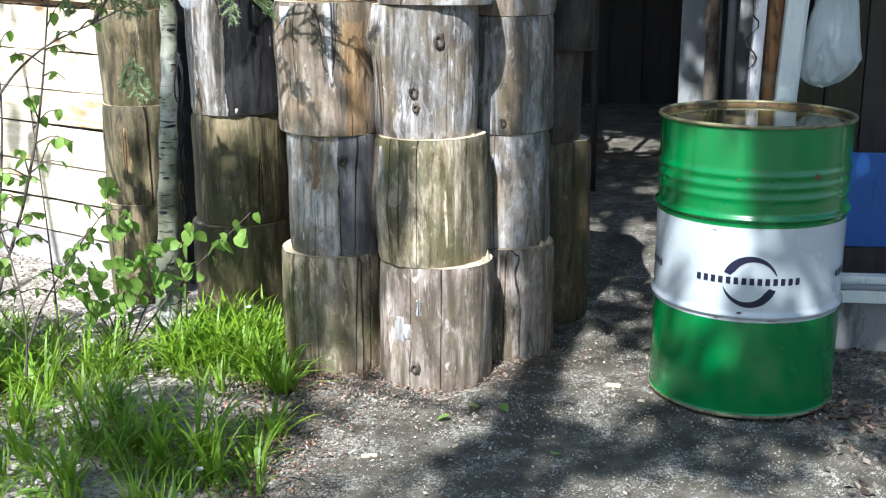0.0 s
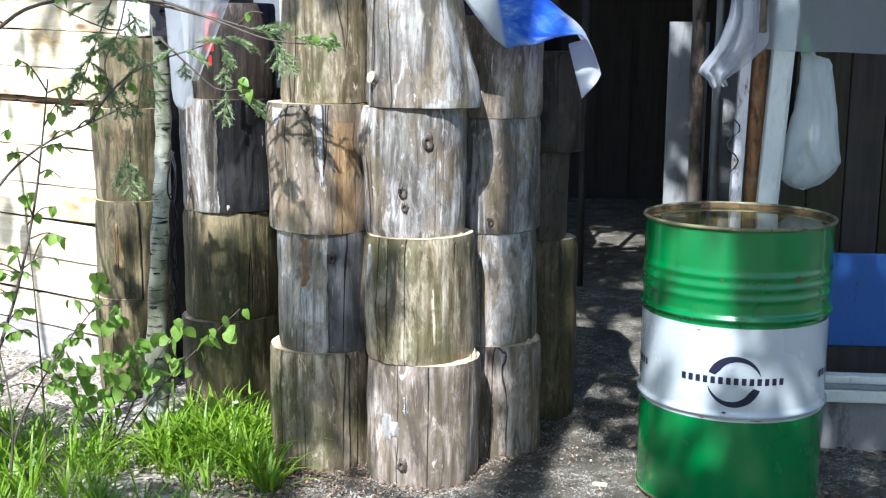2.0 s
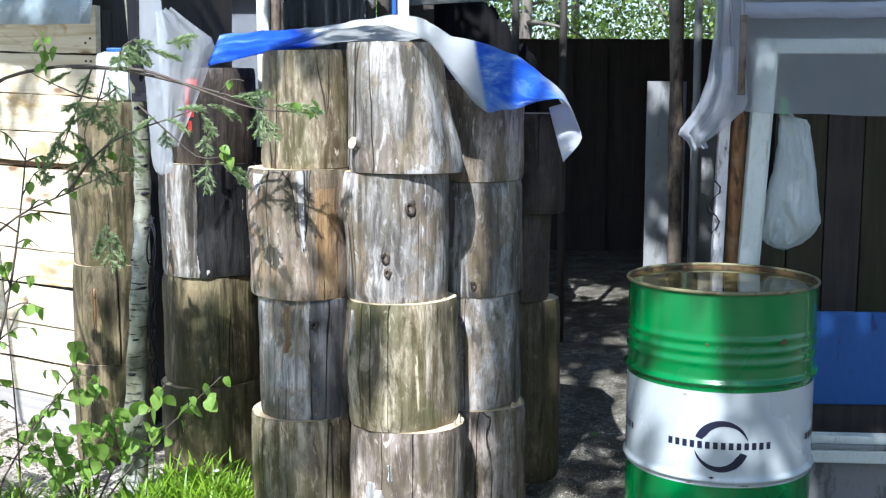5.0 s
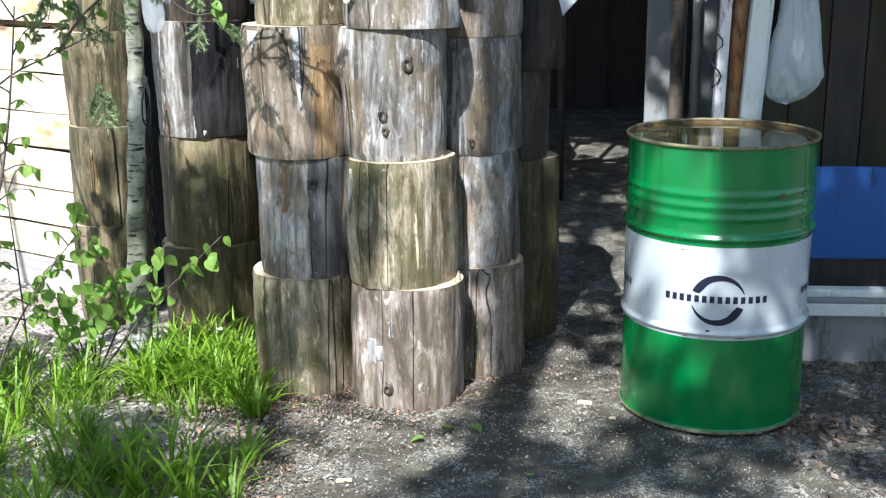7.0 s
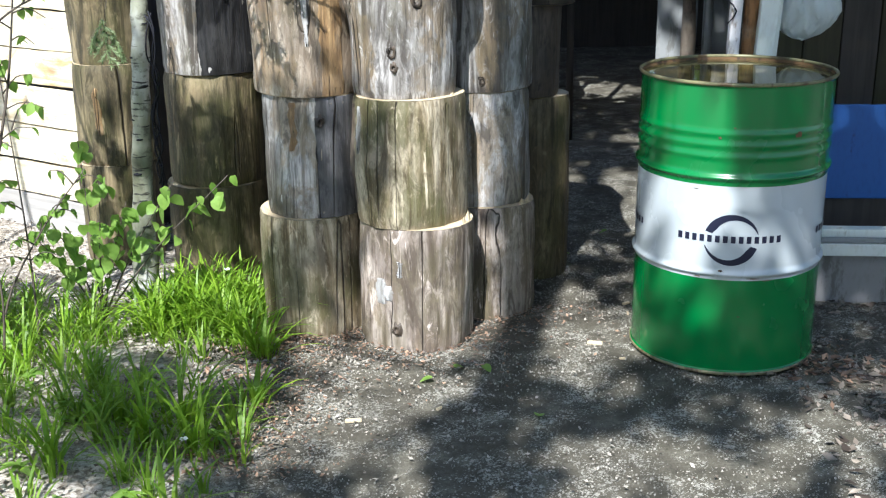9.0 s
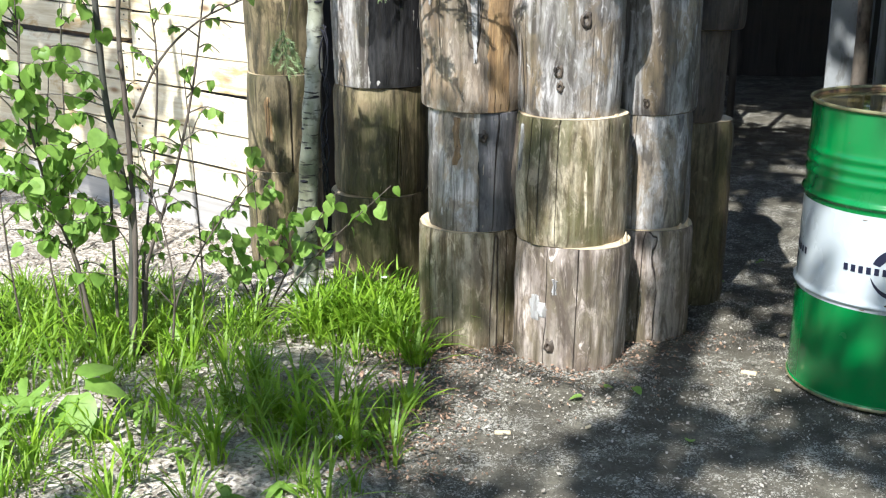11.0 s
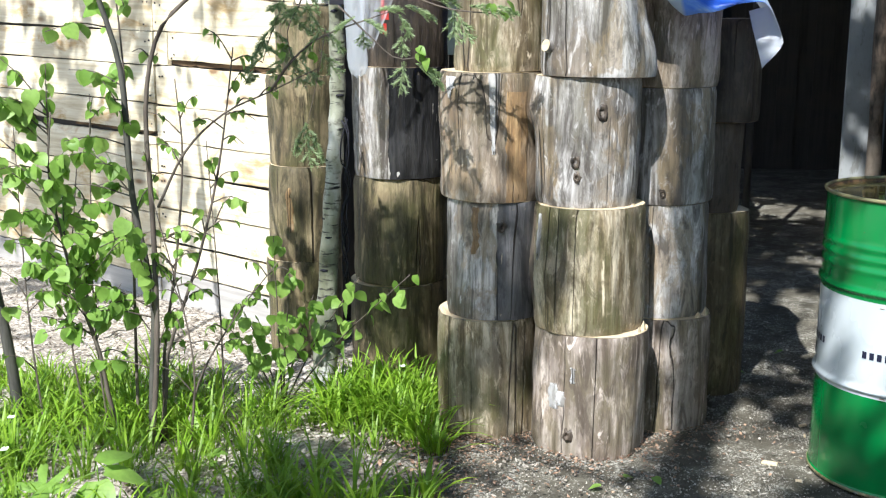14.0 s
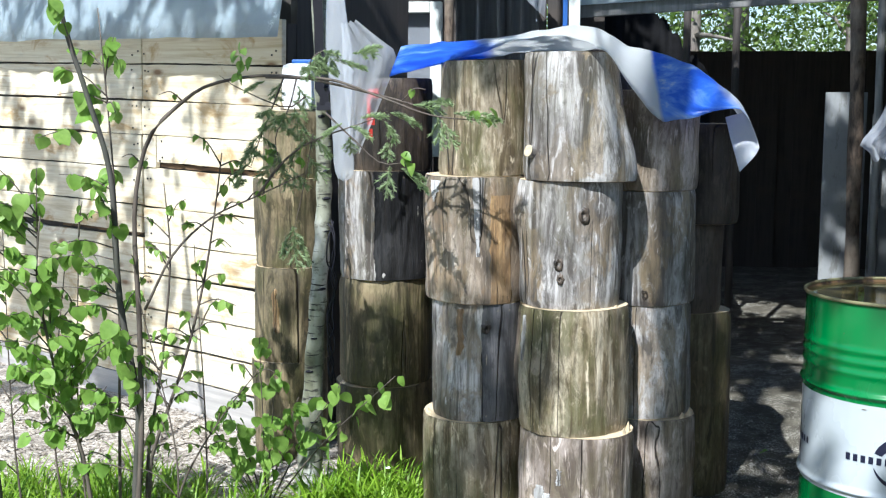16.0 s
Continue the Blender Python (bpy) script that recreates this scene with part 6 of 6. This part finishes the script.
tagged(link("grass_tuft", mesh_of("grass_tuft", *tufts(sown(66, (-2.7, -0.95, 1.9, 3.3), rng, 0.075, 0.12), rng, (0.10, 0.24), 0.0095, 24)), GRASS), "tall fresh grass between the saplings", "grass", kind="stuff")


def scatter(count, area, rng, make, keep):
    verts, faces = [], []
    x0, x1, y0, y1 = area
    for _ in range(count):
        x, y = rng.uniform(x0, x1), rng.uniform(y0, y1)
        if rng.random() > keep(x, y):
            continue
        v, f = make(x, y, rng)
        k = len(verts)
        verts += v
        faces += [tuple(i + k for i in q) for q in f]
    return verts, faces


def dry_leaf(x, y, rng):
    big = 0.62 if -0.45 < x < 1.0 else 1.6 if x > 1.0 else 1.0
    l, w = big * rng.uniform(0.008, 0.032), big * rng.uniform(0.005, 0.018)
    m = pose(x, y, rng.uniform(0.0, 0.012), rng.uniform(-28, 28), rng.uniform(-28, 28), rng.uniform(0, 360))
    c = rng.uniform(-0.4, 0.7) * w
    v = [m @ Vector(p) for p in ((-l / 2, 0, 0), (0, -w / 2, c * 0.4), (l / 2, 0, 0.002), (0, w / 2, c * 0.4), (0, 0, 0))]
    return v, [(0, 1, 4), (1, 2, 4), (2, 3, 4), (3, 0, 4)]


def stone(x, y, rng):
    s = rng.choice((0.0013, 0.0016, 0.002, 0.0026, 0.0034)) * rng.uniform(0.8, 1.4)
    m = pose(x, y, s * 0.3 - 0.004, rng.uniform(0, 360), rng.uniform(0, 360), rng.uniform(0, 360))
    v = [m @ Vector((p[0] * s * rng.uniform(0.7, 1.4), p[1] * s * rng.uniform(0.7, 1.4), p[2] * s)) for p in ((1, 0, 0), (-1, 0, 0), (0, 1, 0), (0, -1, 0), (0, 0, 1), (0, 0, -1))]
    return v, [(0, 2, 4), (2, 1, 4), (1, 3, 4), (3, 0, 4), (2, 0, 5), (1, 2, 5), (3, 1, 5), (0, 3, 5)]


def litter_share(x, y):
    if x < -0.5:
        return 0.9
    if x > 1.1:
        return 0.8 if y < 3.5 else 0.3
    return 0.24 + 0.5 * max(0, 1 - abs(y - 3.0) * 2.5) * (1 if x < 0.3 else 0.2)


tagged(link("leaf_litter", mesh_of("leaf_litter", *scatter(26000, (-3.4, 1.0, 1.8, 4.9), rng, dry_leaf, lambda x, y: litter_share(x, y) if x < 0.9 else 0.0)), DRYLEAF), "dry pale leaves and bark scraps on the soil", "leaf litter", kind="stuff")
tagged(link("damp_litter", mesh_of("damp_litter", *scatter(9000, (1.05, 2.5, 1.9, 3.55), rng, dry_leaf, lambda x, y: 0.9 if x > 1.26 - 0.25 * (y > 3.0) * (3.2 > y) + 0.25 * noise.noise(Vector((x * 3, y * 3, 6))) else 0.12)), DARKLEAF), "dark damp leaf litter beside the lean-to", "leaf litter", kind="stuff")
tagged(link("gravel", mesh_of("gravel", *scatter(30000, (-0.8, 2.0, 1.8, 4.2), rng, stone, lambda x, y: max(0.06, min(0.9, 0.4 + 1.1 * noise.noise(Vector((x * 2.5, y * 2.5, 0))) + 0.7 * noise.noise(Vector((x * 9, y * 9, 4))))))), CHIP), "small pale stone crumbs strewn over the path", "gravel", kind="stuff")


def crumb_share(x, y):
    """Rotten wood gathers along the feet of the logs and at the edge of the grass."""
    near = min(math.hypot(x - a, y - b) - r for a, b, r in ((-0.014, 3.29, 0.186), (-0.368, 3.412, 0.176), (0.222, 3.548, 0.166)))
    return math.exp(-max(0.0, near) / 0.09) + 0.5 * math.exp(-((x + 0.42) / 0.16) ** 2) + 0.5 * math.exp(-((x - 1.28) / 0.12) ** 2 - ((y - 2.95) / 0.15) ** 2)


tagged(link("wood_crumbs", mesh_of("wood_crumbs", *scatter(26000, (-0.75, 1.5, 2.3, 3.5), rng, dry_leaf, lambda x, y: 0.75 * crumb_share(x, y))), CRUMB), "reddish brown rotten wood crumbs round the logs' feet", "wood debris", kind="stuff")


def build_small_ground_things():
    rng = random.Random(77)
    # lobed woodland leaves at the grass
    for x, y, z, s in ((-1.512, 2.435, 0.11, 0.085), (-1.66, 2.36, 0.08, 0.075), (-1.52, 2.224, 0.08, 0.075)):
        plant = empty("woodland_herb", x, y, 0)
        tagged(plant, "low herb with a broad deeply lobed green leaf", "plant")
        stem(plant, [(0, 0, -0.005), (0.004, 0.004, z * 0.5), (0, 0, z)], 0.002, 0.0016, LEAF, "stem", 5, 5)
        bm = bmesh.new()
        c = bm.verts.new((0, 0, z))
        ring = []
        for i in range(70):
            a = radians(-160 + 320 * i / 69)
            lobe = abs(math.cos((a) * 5 / 2 * 0.9))
            r = s * (0.34 + 0.66 * lobe ** 0.8) * (1 + 0.07 * math.sin(i * 2.4))
            ring.append(bm.verts.new((r * math.sin(a), -r * math.cos(a) * 0.9, z + 0.010 * math.cos(5 * a) + 0.30 * r * math.cos(a) * -1)))
        for p, q in zip(ring, ring[1:]):
            bm.faces.new((c, p, q))
        part("leaf_blade", bm, LEAF, plant, "", True)
    big = [leaf_mesh("broad_leaf", 0.13, 0.085, 0.3, 0.12, 0.25)]
    big[0].materials.append(LEAF)
    herb = empty("broadleaf_herb", -1.385, 2.49, 0)
    tagged(herb, "low herb with large smooth pointed leaves", "plant")
    for turn, z, tip in ((20, 0.13, 12), (70, 0.15, -5), (170, 0.12, 20), (300, 0.11, 35), (245, 0.10, 45)):
        ob = new("broad_leaf", big[0])
        ob.parent = herb
        ob.matrix_basis = pose(0.02 * math.cos(radians(turn)), 0.02 * math.sin(radians(turn)), z, 8, tip, turn)
    stem(herb, [(0, 0, -0.005), (0.0, 0.005, 0.08), (0, 0, 0.15)], 0.003, 0.002, LEAF, "stem", 5, 6)
    # fallen fresh leaves on the path
    for x, y, t in ((0.10, 2.965, 40), (0.03, 2.89, 190), (0.19, 2.98, 300), (0.33, 2.62, 80), (0.55, 4.1, 10), (0.78, 4.4, 200)):
        ob = new("fallen_leaf", SMALL[0].copy())
        ob.matrix_world = pose(x, y, 0.006, 4, 3, t)
        tagged(ob, "fresh green leaf fallen on the path", "leaf", "fallen leaves")
    # pale wood chips
    for x, y, l, t in ((-0.19, 2.62, 0.045, 10), (0.56, 3.16, 0.05, -15), (0.05, 2.69, 0.02, 40), (0.63, 3.03, 0.02, 0), (0.72, 3.52, 0.03, 30), (-0.47, 2.60, 0.02, 60), (0.71, 3.42, 0.02, 80)):
        ob = part("wood_chip", rough_up(boxed((0, 0, 0.004), (l, l * 0.35, 0.008), 0.002), 0.002, 40, x), CUT)
        ob.matrix_world = pose(x, y, -0.004, 0, 0, t)
        tagged(ob, "pale splinter of wood lying on the soil", "wood chip", "wood chips")
    # small white flowers in the grass
    for x, y, z in ((-0.686, 3.476, 0.16), (-1.762, 2.709, 0.19), (-1.69, 2.54, 0.16), (-0.62, 2.42, 0.05), (-1.80, 2.66, 0.17), (-1.73, 2.60, 0.13)):
        fl = empty("white_flower", x, y, 0)
        tagged(fl, "small white flower on a thin stalk", "flower", "white flowers")
        stem(fl, [(0, 0, -0.005), (0.004, 0, z * 0.5), (0, 0, z)], 0.0013, 0.001, GRASS_DIM, "stalk", 4, 5)
        for k in range(5):
            bm = bmesh.new()
            bmesh.ops.create_circle(bm, cap_ends=True, segments=8, radius=0.006)
            ob = part("petal", bm, PETAL, fl)
            ob.matrix_basis = pose(0, 0, z, 0, 0, 72 * k) @ pose(0.007, 0, 0.002, 0, -25, 0)
    # fallen dry twigs
    for k in range(14):
        x, y = rng.uniform(-2.2, -0.3), rng.uniform(2.3, 4.2)
        if k > 9:
            x, y = rng.uniform(1.2, 1.9), rng.uniform(2.6, 3.3)
        a, l = rng.uniform(0, 6.28), rng.uniform(0.08, 0.28)
        tw = link("dry_twig", mesh_of("dry_twig", *tube(bend((0, 0, 0.006), (l * math.cos(a), l * math.sin(a), 0.012), 6, 0.03, 0, k), [0.003, 0.003, 0.0025, 0.002, 0.002, 0.001], 6), True), STEM)
        tw.matrix_world = pose(x, y, 0)
        tagged(tw, "thin dry twig lying among the litter", "twig", "fallen twigs")


build_small_ground_things()


def build_weeds():
    """Low rosettes and seedlings between the grass."""
    rng = random.Random(12)
    kinds = [leaf_mesh("weed_leaf", 0.05, 0.022, 0.1, 0.2, 0.5), leaf_mesh("weed_leaf", 0.035, 0.024, 0.2, 0.2, 0.3), leaf_mesh("weed_leaf", 0.075, 0.018, 0.0, 0.3, 0.6)]
    for me in kinds:
        me.materials.append(LEAF)
    made = 0
    while made < 44:
        x, y = rng.uniform(-2.6, -0.5), rng.uniform(1.9, 3.7)
        if rng.random() > 0.25 + in_lawn(x, y):
            continue
        made += 1
        w = empty("weed", x, y, 0)
        tagged(w, "small green weed seedling among grass and litter", "plant", "weeds")
        me = rng.choice(kinds)
        h = rng.uniform(0.01, 0.07)
        stem(w, [(0, 0, -0.006), (0.002, 0.002, h * 0.6), (0, 0, h + 0.004)], 0.0016, 0.001, GRASS_DIM, "stalk", 4, 5)
        for i in range(rng.randint(5, 8)):
            ob = new("weed_leaf", me)
            ob.parent = w
            k = rng.uniform(0.7, 1.3)
            ob.matrix_basis = pose(0, 0, h * rng.uniform(0.5, 1.0), rng.uniform(-15, 15), rng.uniform(-45, 5), i * 137) @ Matrix.Diagonal((k, k, k, 1))


build_weeds()


# ---- trees: the wood behind the fence, and unseen ones added for shade ----
def leaf_cloud(centres, per, spread, size, rng):
    """Many small leaf blades round the given places."""
    n = len(centres) * per
    c = np.repeat(np.array([tuple(p) for p in centres]), per, axis=0) + rng.normal(0, spread, (n, 3))
    u = rng.normal(0, 1, (n, 3))
    u /= np.linalg.norm(u, axis=1)[:, None]
    w = np.cross(u, rng.normal(0, 1, (n, 3)))
    w /= np.linalg.norm(w, axis=1)[:, None]
    s = size * rng.uniform(0.6, 1.2, (n, 1))
    quad = np.stack([c - u * s, c - w * s * 0.55, c + u * s, c + w * s * 0.55], axis=1).reshape(-1, 3)
    return quad, np.arange(n * 4).reshape(-1, 4)


def wood_tree(x, y, h, r, seed, clumps, per, size, label, crown_from=0.25, wide=1.6, leaf=None):
    rng = np.random.default_rng(seed)
    tree = empty("tree", x, y, 0)
    tagged(tree, label, "tree", "wood trees")
    lean = rng.uniform(-0.4, 0.4, 2)
    path = bend((0, 0, -0.05), (lean[0], lean[1], h), 12, 0.12, 0, seed)
    link("trunk", mesh_of("trunk", *tube(path, [r * (1 - 0.75 * i / 11) for i in range(12)], 10), True), TRUNK if seed % 3 else BIRCH, tree)
    centres = []
    for k in range(clumps):
        t = rng.uniform(crown_from, 1.0)
        p = along(path, t)
        reach = wide * (1.15 - t) ** 0.6 * rng.uniform(0.25, 1.0)
        a = rng.uniform(0, 6.28)
        q = p + Vector((math.cos(a) * reach, math.sin(a) * reach, rng.uniform(-0.2, 0.5) * reach))
        centres.append(q)
        if k % 4 == 0:
            link("limb", mesh_of("limb", *tube(bend(p, q, 5, 0.08, 0.05, k), [0.03, 0.024, 0.018, 0.012, 0.006], 6), True), TRUNK, tree)
    v, f = leaf_cloud(centres, per, 0.17, size, rng)
    link("crown", mesh_of("crown", v.tolist(), f.tolist()), leaf or CANOPY, tree)


for i, (x, y) in enumerate(((-0.2, 12.5), (0.9, 11.8), (1.7, 13.4), (2.7, 12.0), (3.5, 13.6), (4.5, 12.6), (0.3, 15.5), (2.1, 16.5), (4.0, 16.0), (5.8, 14.0), (-1.5, 14.2), (6.5, 17))):
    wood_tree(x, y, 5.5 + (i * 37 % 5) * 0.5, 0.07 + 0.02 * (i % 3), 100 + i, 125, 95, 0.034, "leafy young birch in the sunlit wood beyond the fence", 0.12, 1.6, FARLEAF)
# unseen trees round the camera, added to cut sky light and feed reflections
for i, (x, y) in enumerate(((-4.5, -4.0), (-1.6, -6.5), (2.6, -5.0), (5.0, -3.0), (-7.0, -1.0), (0.8, -9.0), (6.5, 0.5), (3.8, -8.0), (-4.2, -9.0))):
    wood_tree(x, y, 6.5 + (i * 29 % 5) * 0.5, 0.12, 200 + i, 70, 36, 0.09, "unseen leafy tree behind the camera, added to dim the sky", 0.12, 2.2)


def shade(x, y):
    """How thick the crown is over the place whose sunbeam meets the soil at x, y; -1 open to 1 closed."""
    n = 0.75 * noise.noise(Vector((x * 2.0 + 5, y * 1.5, 3))) + 0.9 * noise.noise(Vector((x * 5.2, y * 3.8, 8))) + 0.75 * noise.noise(Vector((x * 11, y * 8, 1)))
    d = n * (1 - 0.92 * math.exp(-((x - 1.05) / 0.42) ** 4 - ((y - 3.35) / 0.55) ** 4)) - 0.06
    for cx, cy, rx, ry, w in SHADE:
        d += w * math.exp(-((x - cx) / rx) ** 2 - ((y - cy) / ry) ** 2)
    return d


# hand-set closings and openings of the crown: x, y, two spreads, weight
SHADE = [(-0.15, 2.55, 0.30, 0.40, -0.15), (-2.0, 6.9, 1.2, 0.5, -0.8), (-0.46, 4.72, 0.15, 0.2, -0.8), (-1.75, 2.75, 0.45, 0.5, -1.0), (-0.66, 4.3, 0.2, 0.2, 0.5), (-0.20, 3.74, 0.14, 0.16, 0.4), (-0.10, 3.62, 0.08, 0.15, 0.3), (0.47, 2.38, 0.13, 0.28, -0.7), (0.62, 2.95, 0.12, 0.2, -0.4), (-0.78, 2.55, 0.22, 0.35, 0.45), (1.22, 3.52, 0.10, 0.2, 0.4), (0.75, 2.25, 0.10, 0.15, -0.5), (1.05, 2.3, 0.10, 0.2, -0.6), (0.05, 3.45, 0.20, 0.35, -0.45), (0.53, 4.25, 0.20, 0.30, -1.3), (0.75, 4.9, 0.35, 0.5, -0.8), (0.9, 5.2, 0.35, 0.4, -0.8), (0.04, 3.64, 0.10, 0.14, 0.4), (-0.32, 3.42, 0.16, 0.16, 0.3), (-0.17, 4.06, 0.15, 0.2, -0.3), (-0.66, 4.12, 0.18, 0.22, 0.6), (-0.62, 4.62, 0.10, 0.25, -1.0),
         (1.9, 4.2, 0.65, 1.4, 1.3), (1.0, 6.2, 1.0, 0.9, 0.5), (-0.64, 4.52, 0.12, 0.3, -1.8), (-0.33, 4.80, 0.17, 0.12, -2.2), (-0.78, 5.25, 0.17, 0.17, -1.8), (0.55, 2.62, 0.30, 0.28, 0.5), (-0.28, 3.38, 0.16, 0.18, 0.2), (0.14, 3.2, 0.08, 0.2, 0.25), (-0.12, 3.30, 0.10, 0.12, -0.3), (-0.62, 4.15, 0.20, 0.35, 0.5), (-1.35, 5.3, 0.5, 0.6, -0.35), (-1.6, 4.0, 0.6, 0.4, -0.5), (-0.78, 3.55, 0.25, 0.22, -0.9),
         (0.75, 3.9, 0.2, 0.6, 0.3), (-0.05, 3.3, 0.15, 0.22, -0.15), (0.25, 4.15, 0.3, 0.3, -0.3), (-0.9, 2.7, 0.5, 0.4, 0.2), (-1.95, 3.65, 0.9, 0.45, -1.1), (0.62, 4.62, 0.35, 0.22, -0.9), (-2.4, 6.0, 0.6, 0.8, 0.45), (1.0, 7.1, 0.35, 0.45, 1.3),
         (0.95, 3.40, 0.16, 0.35, -0.25), (1.36, 3.4, 0.12, 0.4, 0.6), (1.0, 2.98, 0.3, 0.14, 0.9), (0.95, 2.35, 0.12, 0.4, 0.5), (1.38, 2.45, 0.15, 0.4, 0.6), (-0.45, 4.12, 0.15, 0.14, -0.8), (0.15, 2.2, 0.3, 0.25, -0.4), (0.85, 2.4, 0.2, 0.2, -0.4), (0.65, 2.75, 0.25, 0.3, 0.4), (1.55, 2.55, 0.3, 0.5, 0.5), (1.35, 2.85, 0.12, 0.14, -0.8), (1.22, 2.5, 0.12, 0.2, -0.5), (-1.9, 4.4, 0.8, 0.4, -0.9), (0.12, 3.72, 0.2, 0.2, -0.15), (-0.16, 3.80, 0.10, 0.15, 0.2), (-1.0, 3.62, 0.3, 0.2, -0.9), (0.0, 7.2, 0.7, 0.35, -1.2), (0.75, 6.9, 0.35, 0.4, 1.2), (1.3, 7.95, 0.3, 0.16, -1.0), (1.4, 8.6, 1.0, 0.4, 0.7)]


def build_shade_tree():
    rng = np.random.default_rng(6)
    # unseen tree; its leaves are laid along the sunbeams where shade is wanted
    tree = empty("shade_tree", -0.54, -0.60, 0)
    tagged(tree, "tall unseen broadleaf tree, its crown laid out to shade the yard", "tree")
    trunk = bend((0, 0, -0.05), (-0.72, 0.0, 9.5), 14, 0.05, 0, 3)
    link("trunk", mesh_of("trunk", *tube(trunk, [0.105 * (1 - 0.5 * i / 13) for i in range(14)], 14), True), TRUNK, tree)
    centres = []
    step = 0.085
    for ix in range(int(6.2 / step)):
        for iy in range(int(8.2 / step)):
            x, y = -3.6 + ix * step + rng.uniform(-0.03, 0.03), 1.0 + iy * step + rng.uniform(-0.03, 0.03)
            d = shade(x, y)
            k = 0 if d < 0 else 1 + int(d * 5)
            for _ in range(min(k, 4)):
                h = rng.uniform(4.0, 6.2)
                centres.append(Vector((x + 0.54, y + 0.60, 0)) + sun_way * (h / sun_way.z))
    v, f = leaf_cloud(centres, 5, 0.03, 0.055, rng)
    link("crown", mesh_of("crown", v.tolist(), f.tolist()), CANOPY, tree)
    for k in range(5):
        q = centres[int(rng.integers(len(centres)))]
        p = along(trunk, min(0.97, max(0.35, (q.z - 1.4) / 9.5)))
        link("limb", mesh_of("limb", *tube(bend(p, q, 7, 0.2, 0.1, k), [0.013, 0.011, 0.009, 0.007, 0.006, 0.005, 0.003], 6), True), TRUNK, tree)


build_shade_tree()
